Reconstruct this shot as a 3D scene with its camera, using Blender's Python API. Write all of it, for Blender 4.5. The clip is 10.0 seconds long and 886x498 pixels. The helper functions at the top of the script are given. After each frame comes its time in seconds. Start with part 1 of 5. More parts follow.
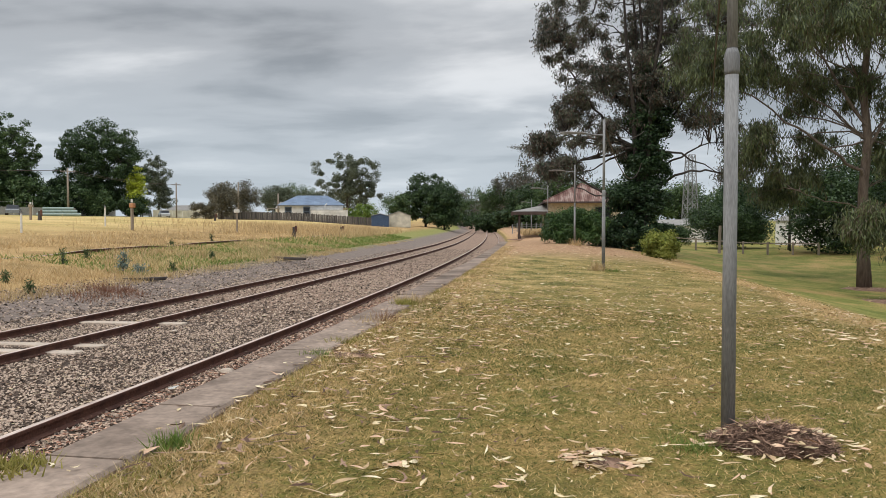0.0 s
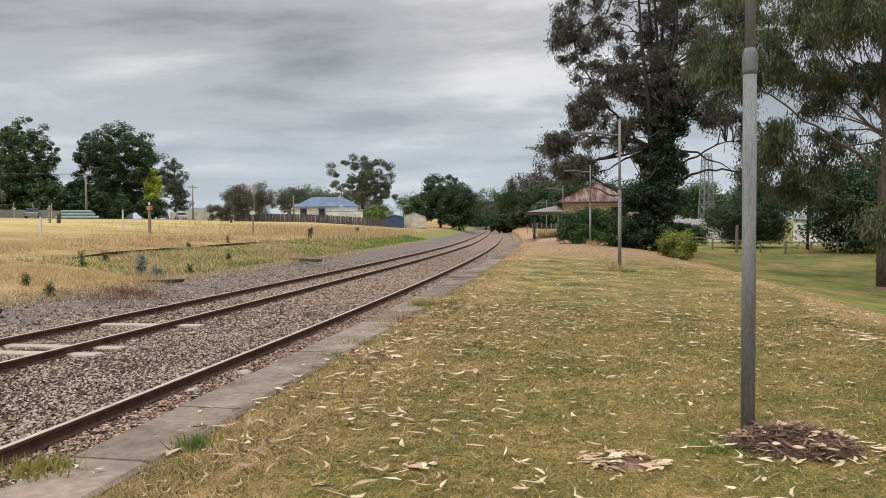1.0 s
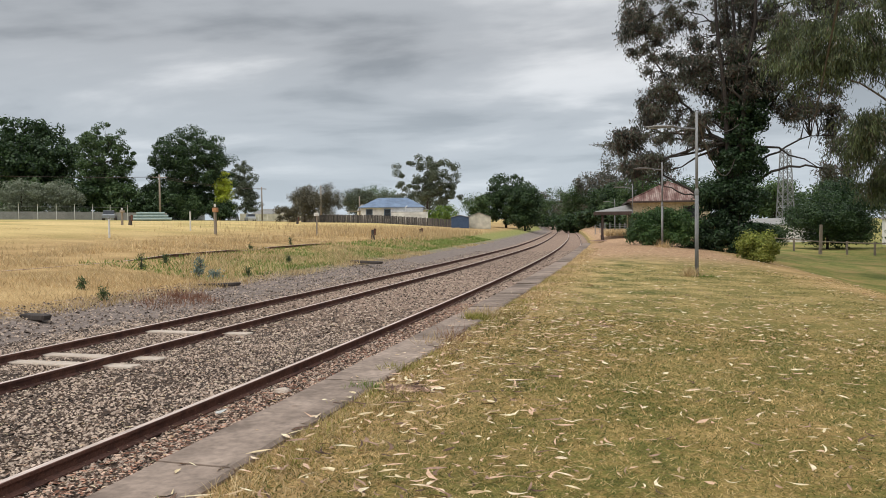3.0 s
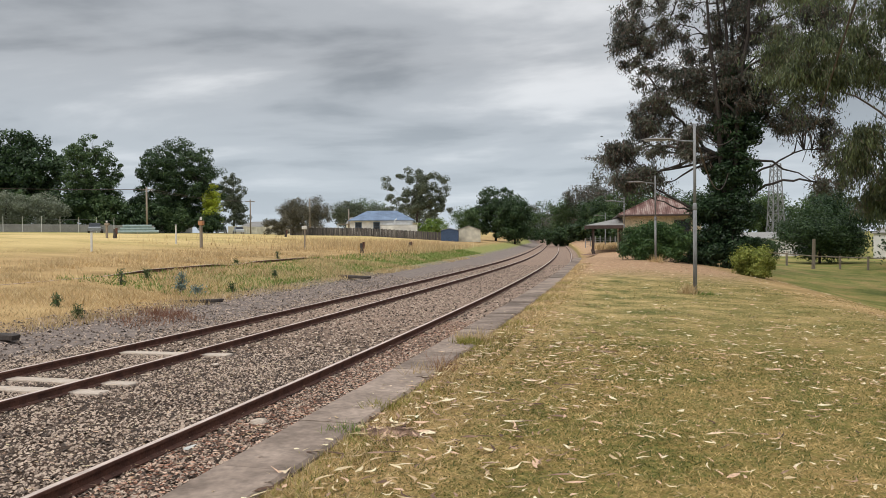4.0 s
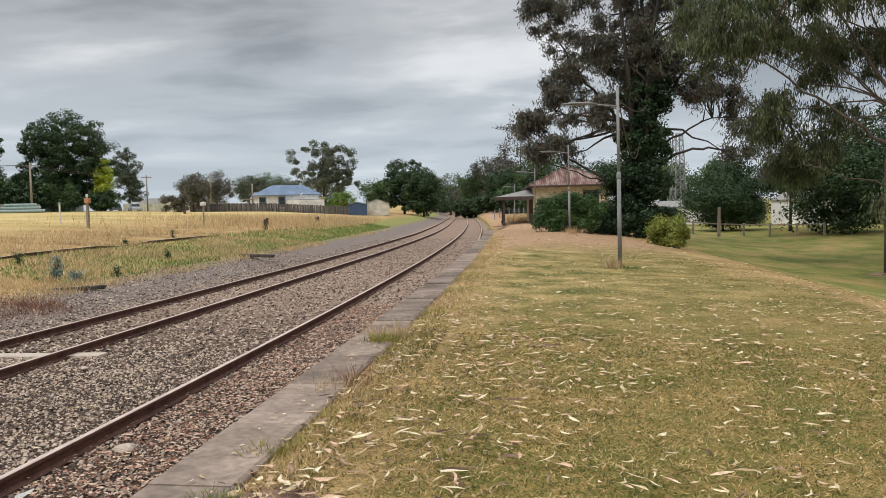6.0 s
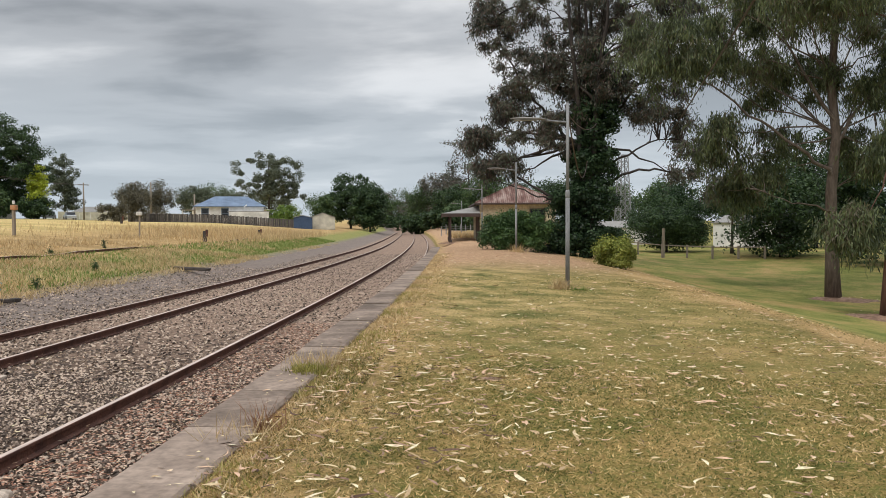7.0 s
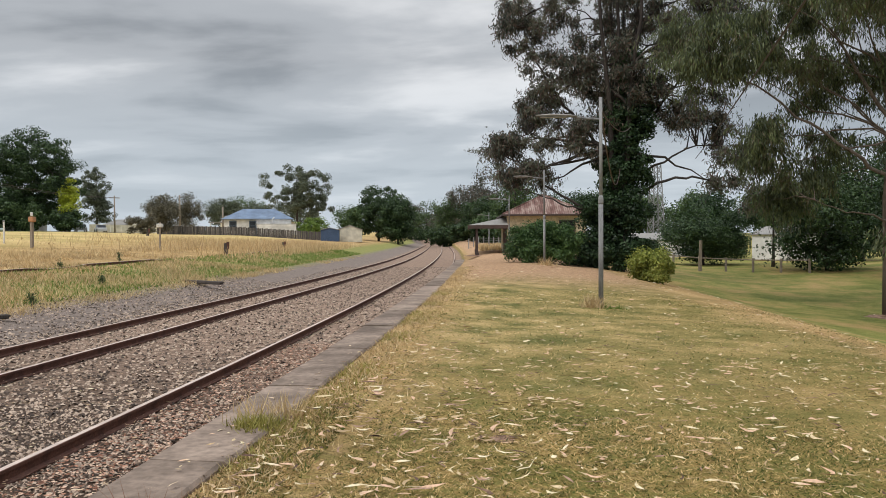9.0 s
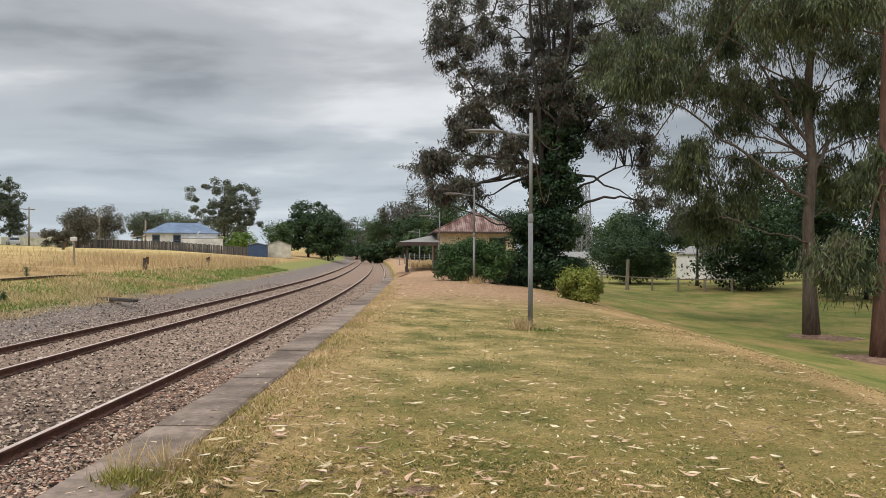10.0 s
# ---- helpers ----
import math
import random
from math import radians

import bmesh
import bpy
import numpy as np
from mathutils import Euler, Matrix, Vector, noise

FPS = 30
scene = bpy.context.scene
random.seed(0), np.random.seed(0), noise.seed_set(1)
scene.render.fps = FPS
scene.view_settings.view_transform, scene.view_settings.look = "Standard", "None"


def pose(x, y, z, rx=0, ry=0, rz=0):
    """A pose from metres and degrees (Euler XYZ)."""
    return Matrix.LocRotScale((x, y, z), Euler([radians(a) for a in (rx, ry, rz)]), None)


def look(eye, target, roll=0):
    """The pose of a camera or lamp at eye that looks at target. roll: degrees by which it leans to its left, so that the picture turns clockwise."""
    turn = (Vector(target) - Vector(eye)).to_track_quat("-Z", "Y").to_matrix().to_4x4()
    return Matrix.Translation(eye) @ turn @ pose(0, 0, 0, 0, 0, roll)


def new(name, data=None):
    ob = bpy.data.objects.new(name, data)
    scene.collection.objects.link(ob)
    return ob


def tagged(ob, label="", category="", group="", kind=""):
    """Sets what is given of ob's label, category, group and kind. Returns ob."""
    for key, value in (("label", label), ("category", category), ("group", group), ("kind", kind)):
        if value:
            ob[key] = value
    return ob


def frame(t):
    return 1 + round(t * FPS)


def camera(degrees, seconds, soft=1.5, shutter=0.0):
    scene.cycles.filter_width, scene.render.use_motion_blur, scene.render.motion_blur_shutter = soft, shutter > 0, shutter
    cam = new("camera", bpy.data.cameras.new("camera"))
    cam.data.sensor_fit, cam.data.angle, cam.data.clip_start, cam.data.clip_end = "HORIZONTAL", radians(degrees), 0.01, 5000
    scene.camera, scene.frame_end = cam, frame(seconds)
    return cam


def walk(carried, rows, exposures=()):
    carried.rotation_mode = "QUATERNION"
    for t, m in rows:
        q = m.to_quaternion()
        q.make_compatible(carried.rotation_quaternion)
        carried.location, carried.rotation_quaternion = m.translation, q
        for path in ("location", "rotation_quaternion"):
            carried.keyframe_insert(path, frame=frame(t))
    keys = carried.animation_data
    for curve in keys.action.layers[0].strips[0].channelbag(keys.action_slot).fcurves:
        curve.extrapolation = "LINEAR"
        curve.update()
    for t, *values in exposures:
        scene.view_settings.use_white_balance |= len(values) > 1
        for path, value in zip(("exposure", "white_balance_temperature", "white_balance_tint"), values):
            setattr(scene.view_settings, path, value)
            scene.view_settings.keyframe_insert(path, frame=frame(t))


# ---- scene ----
cam = camera(59.8, 10.0, soft=0.6)
PATH = [
    (0, (0.008, -0.013, 1.194), (-0.353, 1.953, 1.124), -0.11),
    (0.5, (0.009, -0.072, 1.197), (-0.366, 1.891, 1.132), -0.38),
    (1, (-0.006, -0.029, 1.203), (-0.405, 1.930, 1.135), -0.43),
    (1.5, (-0.003, 0.097, 1.200), (-0.442, 2.047, 1.132), -0.30),
    (2, (0.038, 0.388, 1.211), (-0.450, 2.326, 1.139), -0.23),
    (2.5, (-0.000, 0.673, 1.241), (-0.537, 2.599, 1.171), -0.28),
    (2.7, (-0.049, 0.835, 1.238), (-0.601, 2.756, 1.167), -0.39),
    (3.8, (-0.250, 1.545, 1.290), (-0.828, 3.460, 1.252), -0.84),
    (4, (-0.300, 1.680, 1.298), (-0.839, 3.606, 1.265), -0.56),
    (4.5, (-0.419, 2.069, 1.307), (-0.887, 4.013, 1.257), -0.87),
    (5, (-0.491, 2.437, 1.275), (-0.939, 4.384, 1.183), -1.44),
    (5.5, (-0.585, 2.765, 1.290), (-0.981, 4.722, 1.177), -1.62),
    (6, (-0.687, 3.104, 1.326), (-0.996, 5.077, 1.219), -1.53),
    (6.2, (-0.697, 3.252, 1.306), (-0.970, 5.231, 1.208), -1.26),
    (7.3, (-0.698, 4.087, 1.333), (-0.848, 6.081, 1.277), 0.04),
    (7.5, (-0.725, 4.244, 1.310), (-0.868, 6.239, 1.266), 0.18),
    (8, (-0.704, 4.684, 1.294), (-0.928, 6.672, 1.285), 0.02),
    (8.5, (-0.651, 5.110, 1.280), (-0.898, 7.094, 1.261), -0.47),
    (9, (-0.623, 5.559, 1.276), (-0.870, 7.543, 1.241), -0.31),
    (9.5, (-0.568, 5.925, 1.275), (-0.773, 7.914, 1.250), -0.06),
    (10, (-0.573, 6.166, 1.306), (-0.643, 8.165, 1.314), 0.23),
]
walk(cam, [(t, look(eye, target, roll)) for t, eye, target, roll in PATH])

# ---- light: bright overcast sky, a wide weak sun behind the cloud ----
world = bpy.data.worlds.new("overcast_sky")
scene.world = world
world.use_nodes = True
wn, wl = world.node_tree.nodes, world.node_tree.links
wn.clear()


def wnode(kind, **values):
    n = wn.new(kind)
    for k, v in values.items():
        n.inputs[k].default_value = v
    return n


SUN_UP, SUN_ROUND = 52, 215
coord = wn.new("ShaderNodeTexCoord")
split = wn.new("ShaderNodeSeparateXYZ")
wl.new(coord.outputs["Generated"], split.inputs[0])
lift = wn.new("ShaderNodeMath"); lift.operation = "MAXIMUM"; lift.inputs[1].default_value = 0.0
wl.new(split.outputs["Z"], lift.inputs[0])
deep = wn.new("ShaderNodeMath"); deep.operation = "ADD"; deep.inputs[1].default_value = 0.10
wl.new(lift.outputs[0], deep.inputs[0])
flat = wn.new("ShaderNodeVectorMath"); flat.operation = "DIVIDE"
join = wn.new("ShaderNodeCombineXYZ")
for k in "XYZ":
    wl.new(deep.outputs[0], join.inputs[k])
wl.new(coord.outputs["Generated"], flat.inputs[0]); wl.new(join.outputs[0], flat.inputs[1])
place = wn.new("ShaderNodeMapping")
place.inputs["Scale"].default_value = (0.62, 0.80, 0.0)
place.inputs["Location"].default_value = (1.3, 0.4, 0.0)
place.inputs["Rotation"].default_value = (0, 0, radians(-6))
wl.new(flat.outputs[0], place.inputs["Vector"])
big = wnode("ShaderNodeTexNoise", Scale=1.0, Detail=8.0, Roughness=0.50, Distortion=0.25)
wl.new(place.outputs[0], big.inputs["Vector"])
cloud = wn.new("ShaderNodeValToRGB")
cloud.color_ramp.interpolation = "EASE"
cr = cloud.color_ramp.elements
cr[0].position, cr[0].color = 0.36, (0.225, 0.243, 0.265, 1)
cr[1].position, cr[1].color = 0.68, (0.68, 0.69, 0.705, 1)
mid = cr.new(0.50); mid.color = (0.385, 0.405, 0.43, 1)
wl.new(big.outputs["Fac"], cloud.inputs["Fac"])
# pale bluish band near the horizon
hazy = wn.new("ShaderNodeMapRange")
hazy.inputs["From Min"].default_value, hazy.inputs["From Max"].default_value = 0.0, 0.22
hazy.inputs["To Min"].default_value, hazy.inputs["To Max"].default_value = 0.85, 0.0
wl.new(split.outputs["Z"], hazy.inputs["Value"])
horizon = wn.new("ShaderNodeMix"); horizon.data_type = "RGBA"
horizon.inputs["B"].default_value = (0.49, 0.56, 0.625, 1)
wl.new(hazy.outputs[0], horizon.inputs["Factor"]); wl.new(cloud.outputs[0], horizon.inputs["A"])
# an overcast sky is brightest overhead
zen = wn.new("ShaderNodeMapRange")
zen.inputs["From Min"].default_value, zen.inputs["From Max"].default_value = 0.35, 1.0
zen.inputs["To Min"].default_value, zen.inputs["To Max"].default_value = 1.0, 3.0
wl.new(split.outputs["Z"], zen.inputs["Value"])
raised = wn.new("ShaderNodeVectorMath"); raised.operation = "SCALE"
wl.new(horizon.outputs["Result"], raised.inputs[0]); wl.new(zen.outputs[0], raised.inputs["Scale"])
sky = wn.new("ShaderNodeTexSky"); sky.sky_type = "NISHITA"; sky.sun_disc = False
sky.sun_elevation, sky.sun_rotation = radians(SUN_UP), radians(SUN_ROUND)
blue = wnode("ShaderNodeBackground", Strength=0.05)
wl.new(sky.outputs[0], blue.inputs["Color"])
grey = wnode("ShaderNodeBackground", Strength=1.28)
wl.new(raised.outputs[0], grey.inputs["Color"])
both = wn.new("ShaderNodeMixShader"); both.inputs[0].default_value = 0.9
wl.new(blue.outputs[0], both.inputs[1]); wl.new(grey.outputs[0], both.inputs[2])
wout = wn.new("ShaderNodeOutputWorld")
wl.new(both.outputs[0], wout.inputs["Surface"])

sun = new("sun", bpy.data.lights.new("sun", "SUN"))
sun.data.energy, sun.data.angle, sun.data.color = 1.7, radians(25), (1.0, 0.94, 0.86)
sa, sr = radians(SUN_UP), radians(SUN_ROUND)
sun.matrix_world = look((0, 0, 50), (-50 * math.sin(sr) * math.cos(sa), -50 * math.cos(sr) * math.cos(sa), 50 - 50 * math.sin(sa)))

# ---- materials ----


def surf(name, colors, scale=6.0, rough=0.85, bump=0.25, metal=0.0, fine=9.0, vary=0.25, island=False, stretch=(1, 1, 1), leafy=0.0, spec=0.4, world_space=False):
    """Noise-mixed colours at two scales, a fine relief, and a spread from piece to piece."""
    m = bpy.data.materials.new(name)
    m.use_nodes = True
    n, l = m.node_tree.nodes, m.node_tree.links
    b = n["Principled BSDF"]
    src = n.new("ShaderNodeNewGeometry") if world_space else n.new("ShaderNodeTexCoord")
    mp = n.new("ShaderNodeMapping")
    mp.inputs["Scale"].default_value = stretch
    l.new(src.outputs["Position" if world_space else "Object"], mp.inputs["Vector"])
    n1 = n.new("ShaderNodeTexNoise"); n1.inputs["Scale"].default_value = scale; n1.inputs["Detail"].default_value = 5
    n2 = n.new("ShaderNodeTexNoise"); n2.inputs["Scale"].default_value = scale * fine; n2.inputs["Detail"].default_value = 4
    l.new(mp.outputs[0], n1.inputs["Vector"]); l.new(mp.outputs[0], n2.inputs["Vector"])
    if island:
        r = n.new("ShaderNodeNewGeometry").outputs["Random Per Island"]
    else:
        r = n.new("ShaderNodeObjectInfo").outputs["Random"]
    mixed = n.new("ShaderNodeMath"); mixed.operation = "MULTIPLY_ADD"
    l.new(r, mixed.inputs[0]); mixed.inputs[1].default_value = vary
    shifted = n.new("ShaderNodeMath"); shifted.operation = "SUBTRACT"; shifted.inputs[1].default_value = vary * 0.5
    l.new(n1.outputs["Fac"], shifted.inputs[0]); l.new(shifted.outputs[0], mixed.inputs[2])
    ramp = n.new("ShaderNodeValToRGB")
    el = ramp.color_ramp.elements
    k = len(colors)
    for i, c in enumerate(colors):
        e = el[i] if i < 2 else el.new(0.5)
        e.color = (*c, 1)
    for i, e in enumerate(el):
        e.position = i / (k - 1)
    for i, c in enumerate(colors):
        el[i].position, el[i].color = 0.28 + 0.44 * i / (k - 1), (*c, 1)
    l.new(mixed.outputs[0], ramp.inputs["Fac"])
    gain = n.new("ShaderNodeMapRange")
    gain.inputs["From Min"].default_value, gain.inputs["From Max"].default_value = 0.25, 0.75
    gain.inputs["To Min"].default_value, gain.inputs["To Max"].default_value = 0.72, 1.28
    l.new(n2.outputs["Fac"], gain.inputs["Value"])
    out = n.new("ShaderNodeVectorMath"); out.operation = "SCALE"
    l.new(ramp.outputs["Color"], out.inputs[0]); l.new(gain.outputs[0], out.inputs["Scale"])
    l.new(out.outputs[0], b.inputs["Base Color"])
    b.inputs["Roughness"].default_value, b.inputs["Metallic"].default_value = rough, metal
    b.inputs["Specular IOR Level"].default_value = spec
    if bump:
        bp = n.new("ShaderNodeBump"); bp.inputs["Strength"].default_value = bump; bp.inputs["Distance"].default_value = 0.02
        l.new(n2.outputs["Fac"], bp.inputs["Height"]); l.new(bp.outputs[0], b.inputs["Normal"])
    if leafy:
        tr = n.new("ShaderNodeBsdfTranslucent"); l.new(out.outputs[0], tr.inputs["Color"])
        mx = n.new("ShaderNodeMixShader"); mx.inputs[0].default_value = leafy
        l.new(b.outputs[0], mx.inputs[1]); l.new(tr.outputs[0], mx.inputs[2])
        l.new(mx.outputs[0], n["Material Output"].inputs["Surface"])
    return m


def leaf_mat(name, colors, spec=0.35):
    return surf(name, colors, scale=0.55, rough=0.5, bump=0, vary=0.5, island=True, leafy=0.25, spec=spec, fine=4)


M_GUM = leaf_mat("gum_leaves_dark", [(0.052, 0.064, 0.050), (0.092, 0.107, 0.078), (0.160, 0.105, 0.090), (0.140, 0.152, 0.105)])
M_GUM_LIGHT = leaf_mat("gum_leaves_green", [(0.066, 0.085, 0.046), (0.115, 0.140, 0.070), (0.150, 0.190, 0.072), (0.130, 0.112, 0.072)])
# far gum leaves: colour lightened to carry the haze of distance
M_GUM_FAR = leaf_mat("gum_leaves_far_hazed", [(0.070, 0.088, 0.056), (0.110, 0.132, 0.080), (0.150, 0.165, 0.110)])
M_IVY = leaf_mat("ivy_leaves", [(0.018, 0.038, 0.018), (0.033, 0.067, 0.026), (0.051, 0.096, 0.036)])
M_SHRUB = leaf_mat("shrub_leaves", [(0.038, 0.079, 0.028), (0.061, 0.122, 0.036), (0.096, 0.166, 0.046)])
M_YELLOWSHRUB = leaf_mat("yellow_green_leaves", [(0.15, 0.19, 0.032), (0.24, 0.275, 0.05), (0.34, 0.35, 0.085)])
M_LIME = leaf_mat("lime_leaves", [(0.10, 0.17, 0.03), (0.16, 0.24, 0.04), (0.22, 0.30, 0.06)])
M_GOLD = leaf_mat("golden_leaves", [(0.33, 0.40, 0.03), (0.50, 0.55, 0.06)])
M_ELM = leaf_mat("dense_tree_leaves", [(0.023, 0.046, 0.020), (0.041, 0.077, 0.028), (0.067, 0.113, 0.038)])
M_MIDGREEN = leaf_mat("mid_green_leaves", [(0.045, 0.079, 0.031), (0.070, 0.122, 0.041), (0.109, 0.160, 0.058)])
M_OLIVE = leaf_mat("olive_leaves", [(0.14, 0.165, 0.105), (0.20, 0.23, 0.155), (0.27, 0.29, 0.21)])
M_BROWNBUSH = leaf_mat("brownish_leaves", [(0.077, 0.077, 0.051), (0.122, 0.109, 0.074), (0.154, 0.141, 0.090)])
M_BLUEGUM = leaf_mat("blue_green_leaves", [(0.16, 0.22, 0.19), (0.24, 0.31, 0.27)])
M_BARK = surf("smooth_gum_bark", [(0.050, 0.038, 0.030), (0.155, 0.122, 0.100), (0.095, 0.070, 0.054)], scale=7, stretch=(1, 1, 0.16), bump=1.0, fine=5)
M_REDBARK = surf("reddish_gum_bark", [(0.060, 0.032, 0.024), (0.150, 0.080, 0.058), (0.100, 0.058, 0.044)], scale=6, stretch=(1, 1, 0.18), bump=1.0, fine=5)
M_BARK_DARK = surf("dark_bark", [(0.035, 0.029, 0.026), (0.080, 0.066, 0.058)], scale=4, stretch=(1, 1, 0.3), bump=0.6)

M_RAIL = surf("rusted_rail_steel", [(0.070, 0.030, 0.022), (0.125, 0.055, 0.037), (0.085, 0.042, 0.032)], scale=5, rough=0.8, bump=0.3)
M_RAILTOP = surf("worn_rail_head", [(0.46, 0.35, 0.29), (0.66, 0.54, 0.47)], scale=4, rough=0.5, metal=0.1, bump=0.1, stretch=(1, 0.1, 1))
M_SLEEPER = surf("weathered_sleeper", [(0.16, 0.125, 0.10), (0.27, 0.22, 0.18), (0.36, 0.31, 0.26)], scale=3, stretch=(0.4, 6, 1), bump=0.6, vary=0.5)
M_SLEEPER_PALE = surf("pale_sleeper", [(0.42, 0.34, 0.27), (0.58, 0.49, 0.41)], scale=3, stretch=(0.4, 6, 1), bump=0.5)
M_STONE = surf("ballast_stones", [(0.066, 0.048, 0.038), (0.205, 0.150, 0.115), (0.320, 0.240, 0.185), (0.48, 0.372, 0.29)], scale=2.2, bump=0.2, vary=0.85, island=True, rough=0.9)
M_CONCRETE = surf("old_platform_concrete", [(0.130, 0.096, 0.074), (0.235, 0.178, 0.140), (0.335, 0.258, 0.205)], scale=2.3, bump=0.35, vary=0.3, rough=0.92)
M_GALV = surf("weathered_galvanised_steel", [(0.150, 0.152, 0.156), (0.225, 0.228, 0.232), (0.285, 0.287, 0.287)], scale=5, stretch=(3, 3, 0.35), rough=0.82, metal=0.0, bump=0.2, spec=0.2, fine=12)
M_RUSTROOF = surf("rusty_corrugated_iron", [(0.060, 0.027, 0.021), (0.120, 0.056, 0.044), (0.175, 0.095, 0.078), (0.34, 0.26, 0.225)], scale=1.1, stretch=(2.2, 0.6, 0.6), rough=0.75, bump=0.2)
M_ZINC = surf("grey_corrugated_iron", [(0.21, 0.20, 0.185), (0.29, 0.28, 0.26)], scale=1.2, rough=0.6, bump=0.15, metal=0.1)
M_BLUEROOF = surf("blue_grey_roof_sheet", [(0.125, 0.18, 0.27), (0.17, 0.235, 0.335)], scale=0.3, rough=0.5, bump=0, fine=3)
M_CREAM = surf("cream_painted_boards", [(0.50, 0.42, 0.28), (0.60, 0.52, 0.36)], scale=0.8, rough=0.7, bump=0.1)
M_WHITE = surf("white_painted_boards", [(0.62, 0.61, 0.59), (0.74, 0.73, 0.71)], scale=0.3, rough=0.65, bump=0, fine=3)
M_POSTWHITE = surf("chalky_white_paint", [(0.55, 0.54, 0.50), (0.72, 0.71, 0.68)], scale=5, rough=0.7, bump=0.15)
M_DARKTRIM = surf("dark_brown_trim", [(0.045, 0.030, 0.026), (0.075, 0.05, 0.042)], scale=3, rough=0.6, bump=0.15)
M_SLATETRIM = surf("slate_blue_trim", [(0.09, 0.12, 0.16), (0.13, 0.16, 0.20)], scale=2, rough=0.6, bump=0.1)
M_GLASS = surf("dark_window_glass", [(0.015, 0.018, 0.022), (0.03, 0.034, 0.04)], scale=1, rough=0.12, bump=0, spec=0.35)
M_FENCE = surf("grey_paling_timber", [(0.050, 0.046, 0.045), (0.088, 0.079, 0.075), (0.125, 0.112, 0.104)], scale=2, stretch=(4, 4, 0.4), bump=0.5, vary=0.6)
M_OLDPOST = surf("old_grey_post_timber", [(0.20, 0.165, 0.125), (0.31, 0.26, 0.21)], scale=4, stretch=(3, 3, 0.3), bump=0.6)
M_BLUESHED = surf("blue_steel_sheet", [(0.035, 0.065, 0.125), (0.05, 0.085, 0.16)], scale=1, rough=0.5, bump=0.1)
M_CREAMSHED = surf("cream_steel_sheet", [(0.50, 0.47, 0.38), (0.58, 0.55, 0.46)], scale=0.4, rough=0.5, bump=0, fine=3)
M_LITTER = surf("dry_eucalypt_leaves", [(0.46, 0.32, 0.18), (0.64, 0.52, 0.31), (0.76, 0.67, 0.46), (0.60, 0.39, 0.26)], scale=7, rough=0.7, bump=0.15, vary=0.8, island=True)
M_BARKBROWN = surf("brown_bark_litter", [(0.095, 0.053, 0.035), (0.19, 0.113, 0.075), (0.34, 0.215, 0.15)], scale=7, rough=0.85, bump=0.2, vary=0.8, island=True)
M_LAWNBLADE = surf("lawn_blades", [(0.076, 0.098, 0.020), (0.190, 0.180, 0.042), (0.38, 0.270, 0.095), (0.74, 0.55, 0.27)], scale=1.3, rough=0.8, bump=0, vary=0.9, island=True, leafy=0.42, fine=5, world_space=True)
M_STRAW = surf("dry_grass_stalks", [(0.42, 0.295, 0.14), (0.60, 0.445, 0.23), (0.72, 0.565, 0.335), (0.40, 0.285, 0.15)], scale=0.2, rough=0.8, bump=0, vary=0.5, island=True, leafy=0.25, fine=5, world_space=True)
M_GREENWEED = surf("green_weed_blades", [(0.10, 0.17, 0.03), (0.17, 0.25, 0.05), (0.25, 0.28, 0.08)], scale=1.2, rough=0.7, bump=0, vary=0.5, island=True, leafy=0.25)
M_OLIVEWEED = surf("olive_weed_blades", [(0.20, 0.19, 0.04), (0.32, 0.29, 0.07), (0.40, 0.34, 0.12)], scale=1.2, rough=0.7, bump=0, vary=0.5, island=True, leafy=0.25)
M_REDWEED = surf("reddish_dry_weed", [(0.22, 0.10, 0.065), (0.30, 0.17, 0.10)], scale=1.2, rough=0.8, bump=0, vary=0.5, island=True, leafy=0.2)

# ---- plan ----
RAIL_TOP = -0.67
PLATFORM_END = 43.0


def rail_x(y):
    """x of the rail nearest the platform but one; the lane of every point is counted from it."""
    q = max(-8.0, min(y, 230.0)) / 100
    x = -4.780 - 1.8555 * q - 8.602 * q * q + 2.9736 * q ** 3 - 0.3791 * q ** 4
    return x - 0.176 * max(0.0, y - 230.0)


rail_xs = np.vectorize(rail_x)
LEFT = [(-420, 3.0), (-200, 2.9), (-90, 2.7), (-69, 2.3), (-34, 1.4), (-22, 0.68), (-15, 0.20), (-11, -0.15), (-8, -0.52), (-5.9, -0.82), (2.45, -0.82)]
RIGHT = [(2.46, 0.02), (3.0, 0.06), (4.0, 0.0), (5.0, -0.04), (6.2, -0.09), (8.0, -0.14), (9.4, -0.30), (10.6, -0.62), (12.5, -1.06), (15.0, -1.29), (17.0, -1.38), (24, -1.28), (40, -1.0), (420, -0.5)]
PROFILE = LEFT + RIGHT
BANK = [(-6, -0.82), (1.7, -0.82), (2.6, -0.62), (3.9, -0.14), (5.0, -0.06), (6.5, -0.1)]


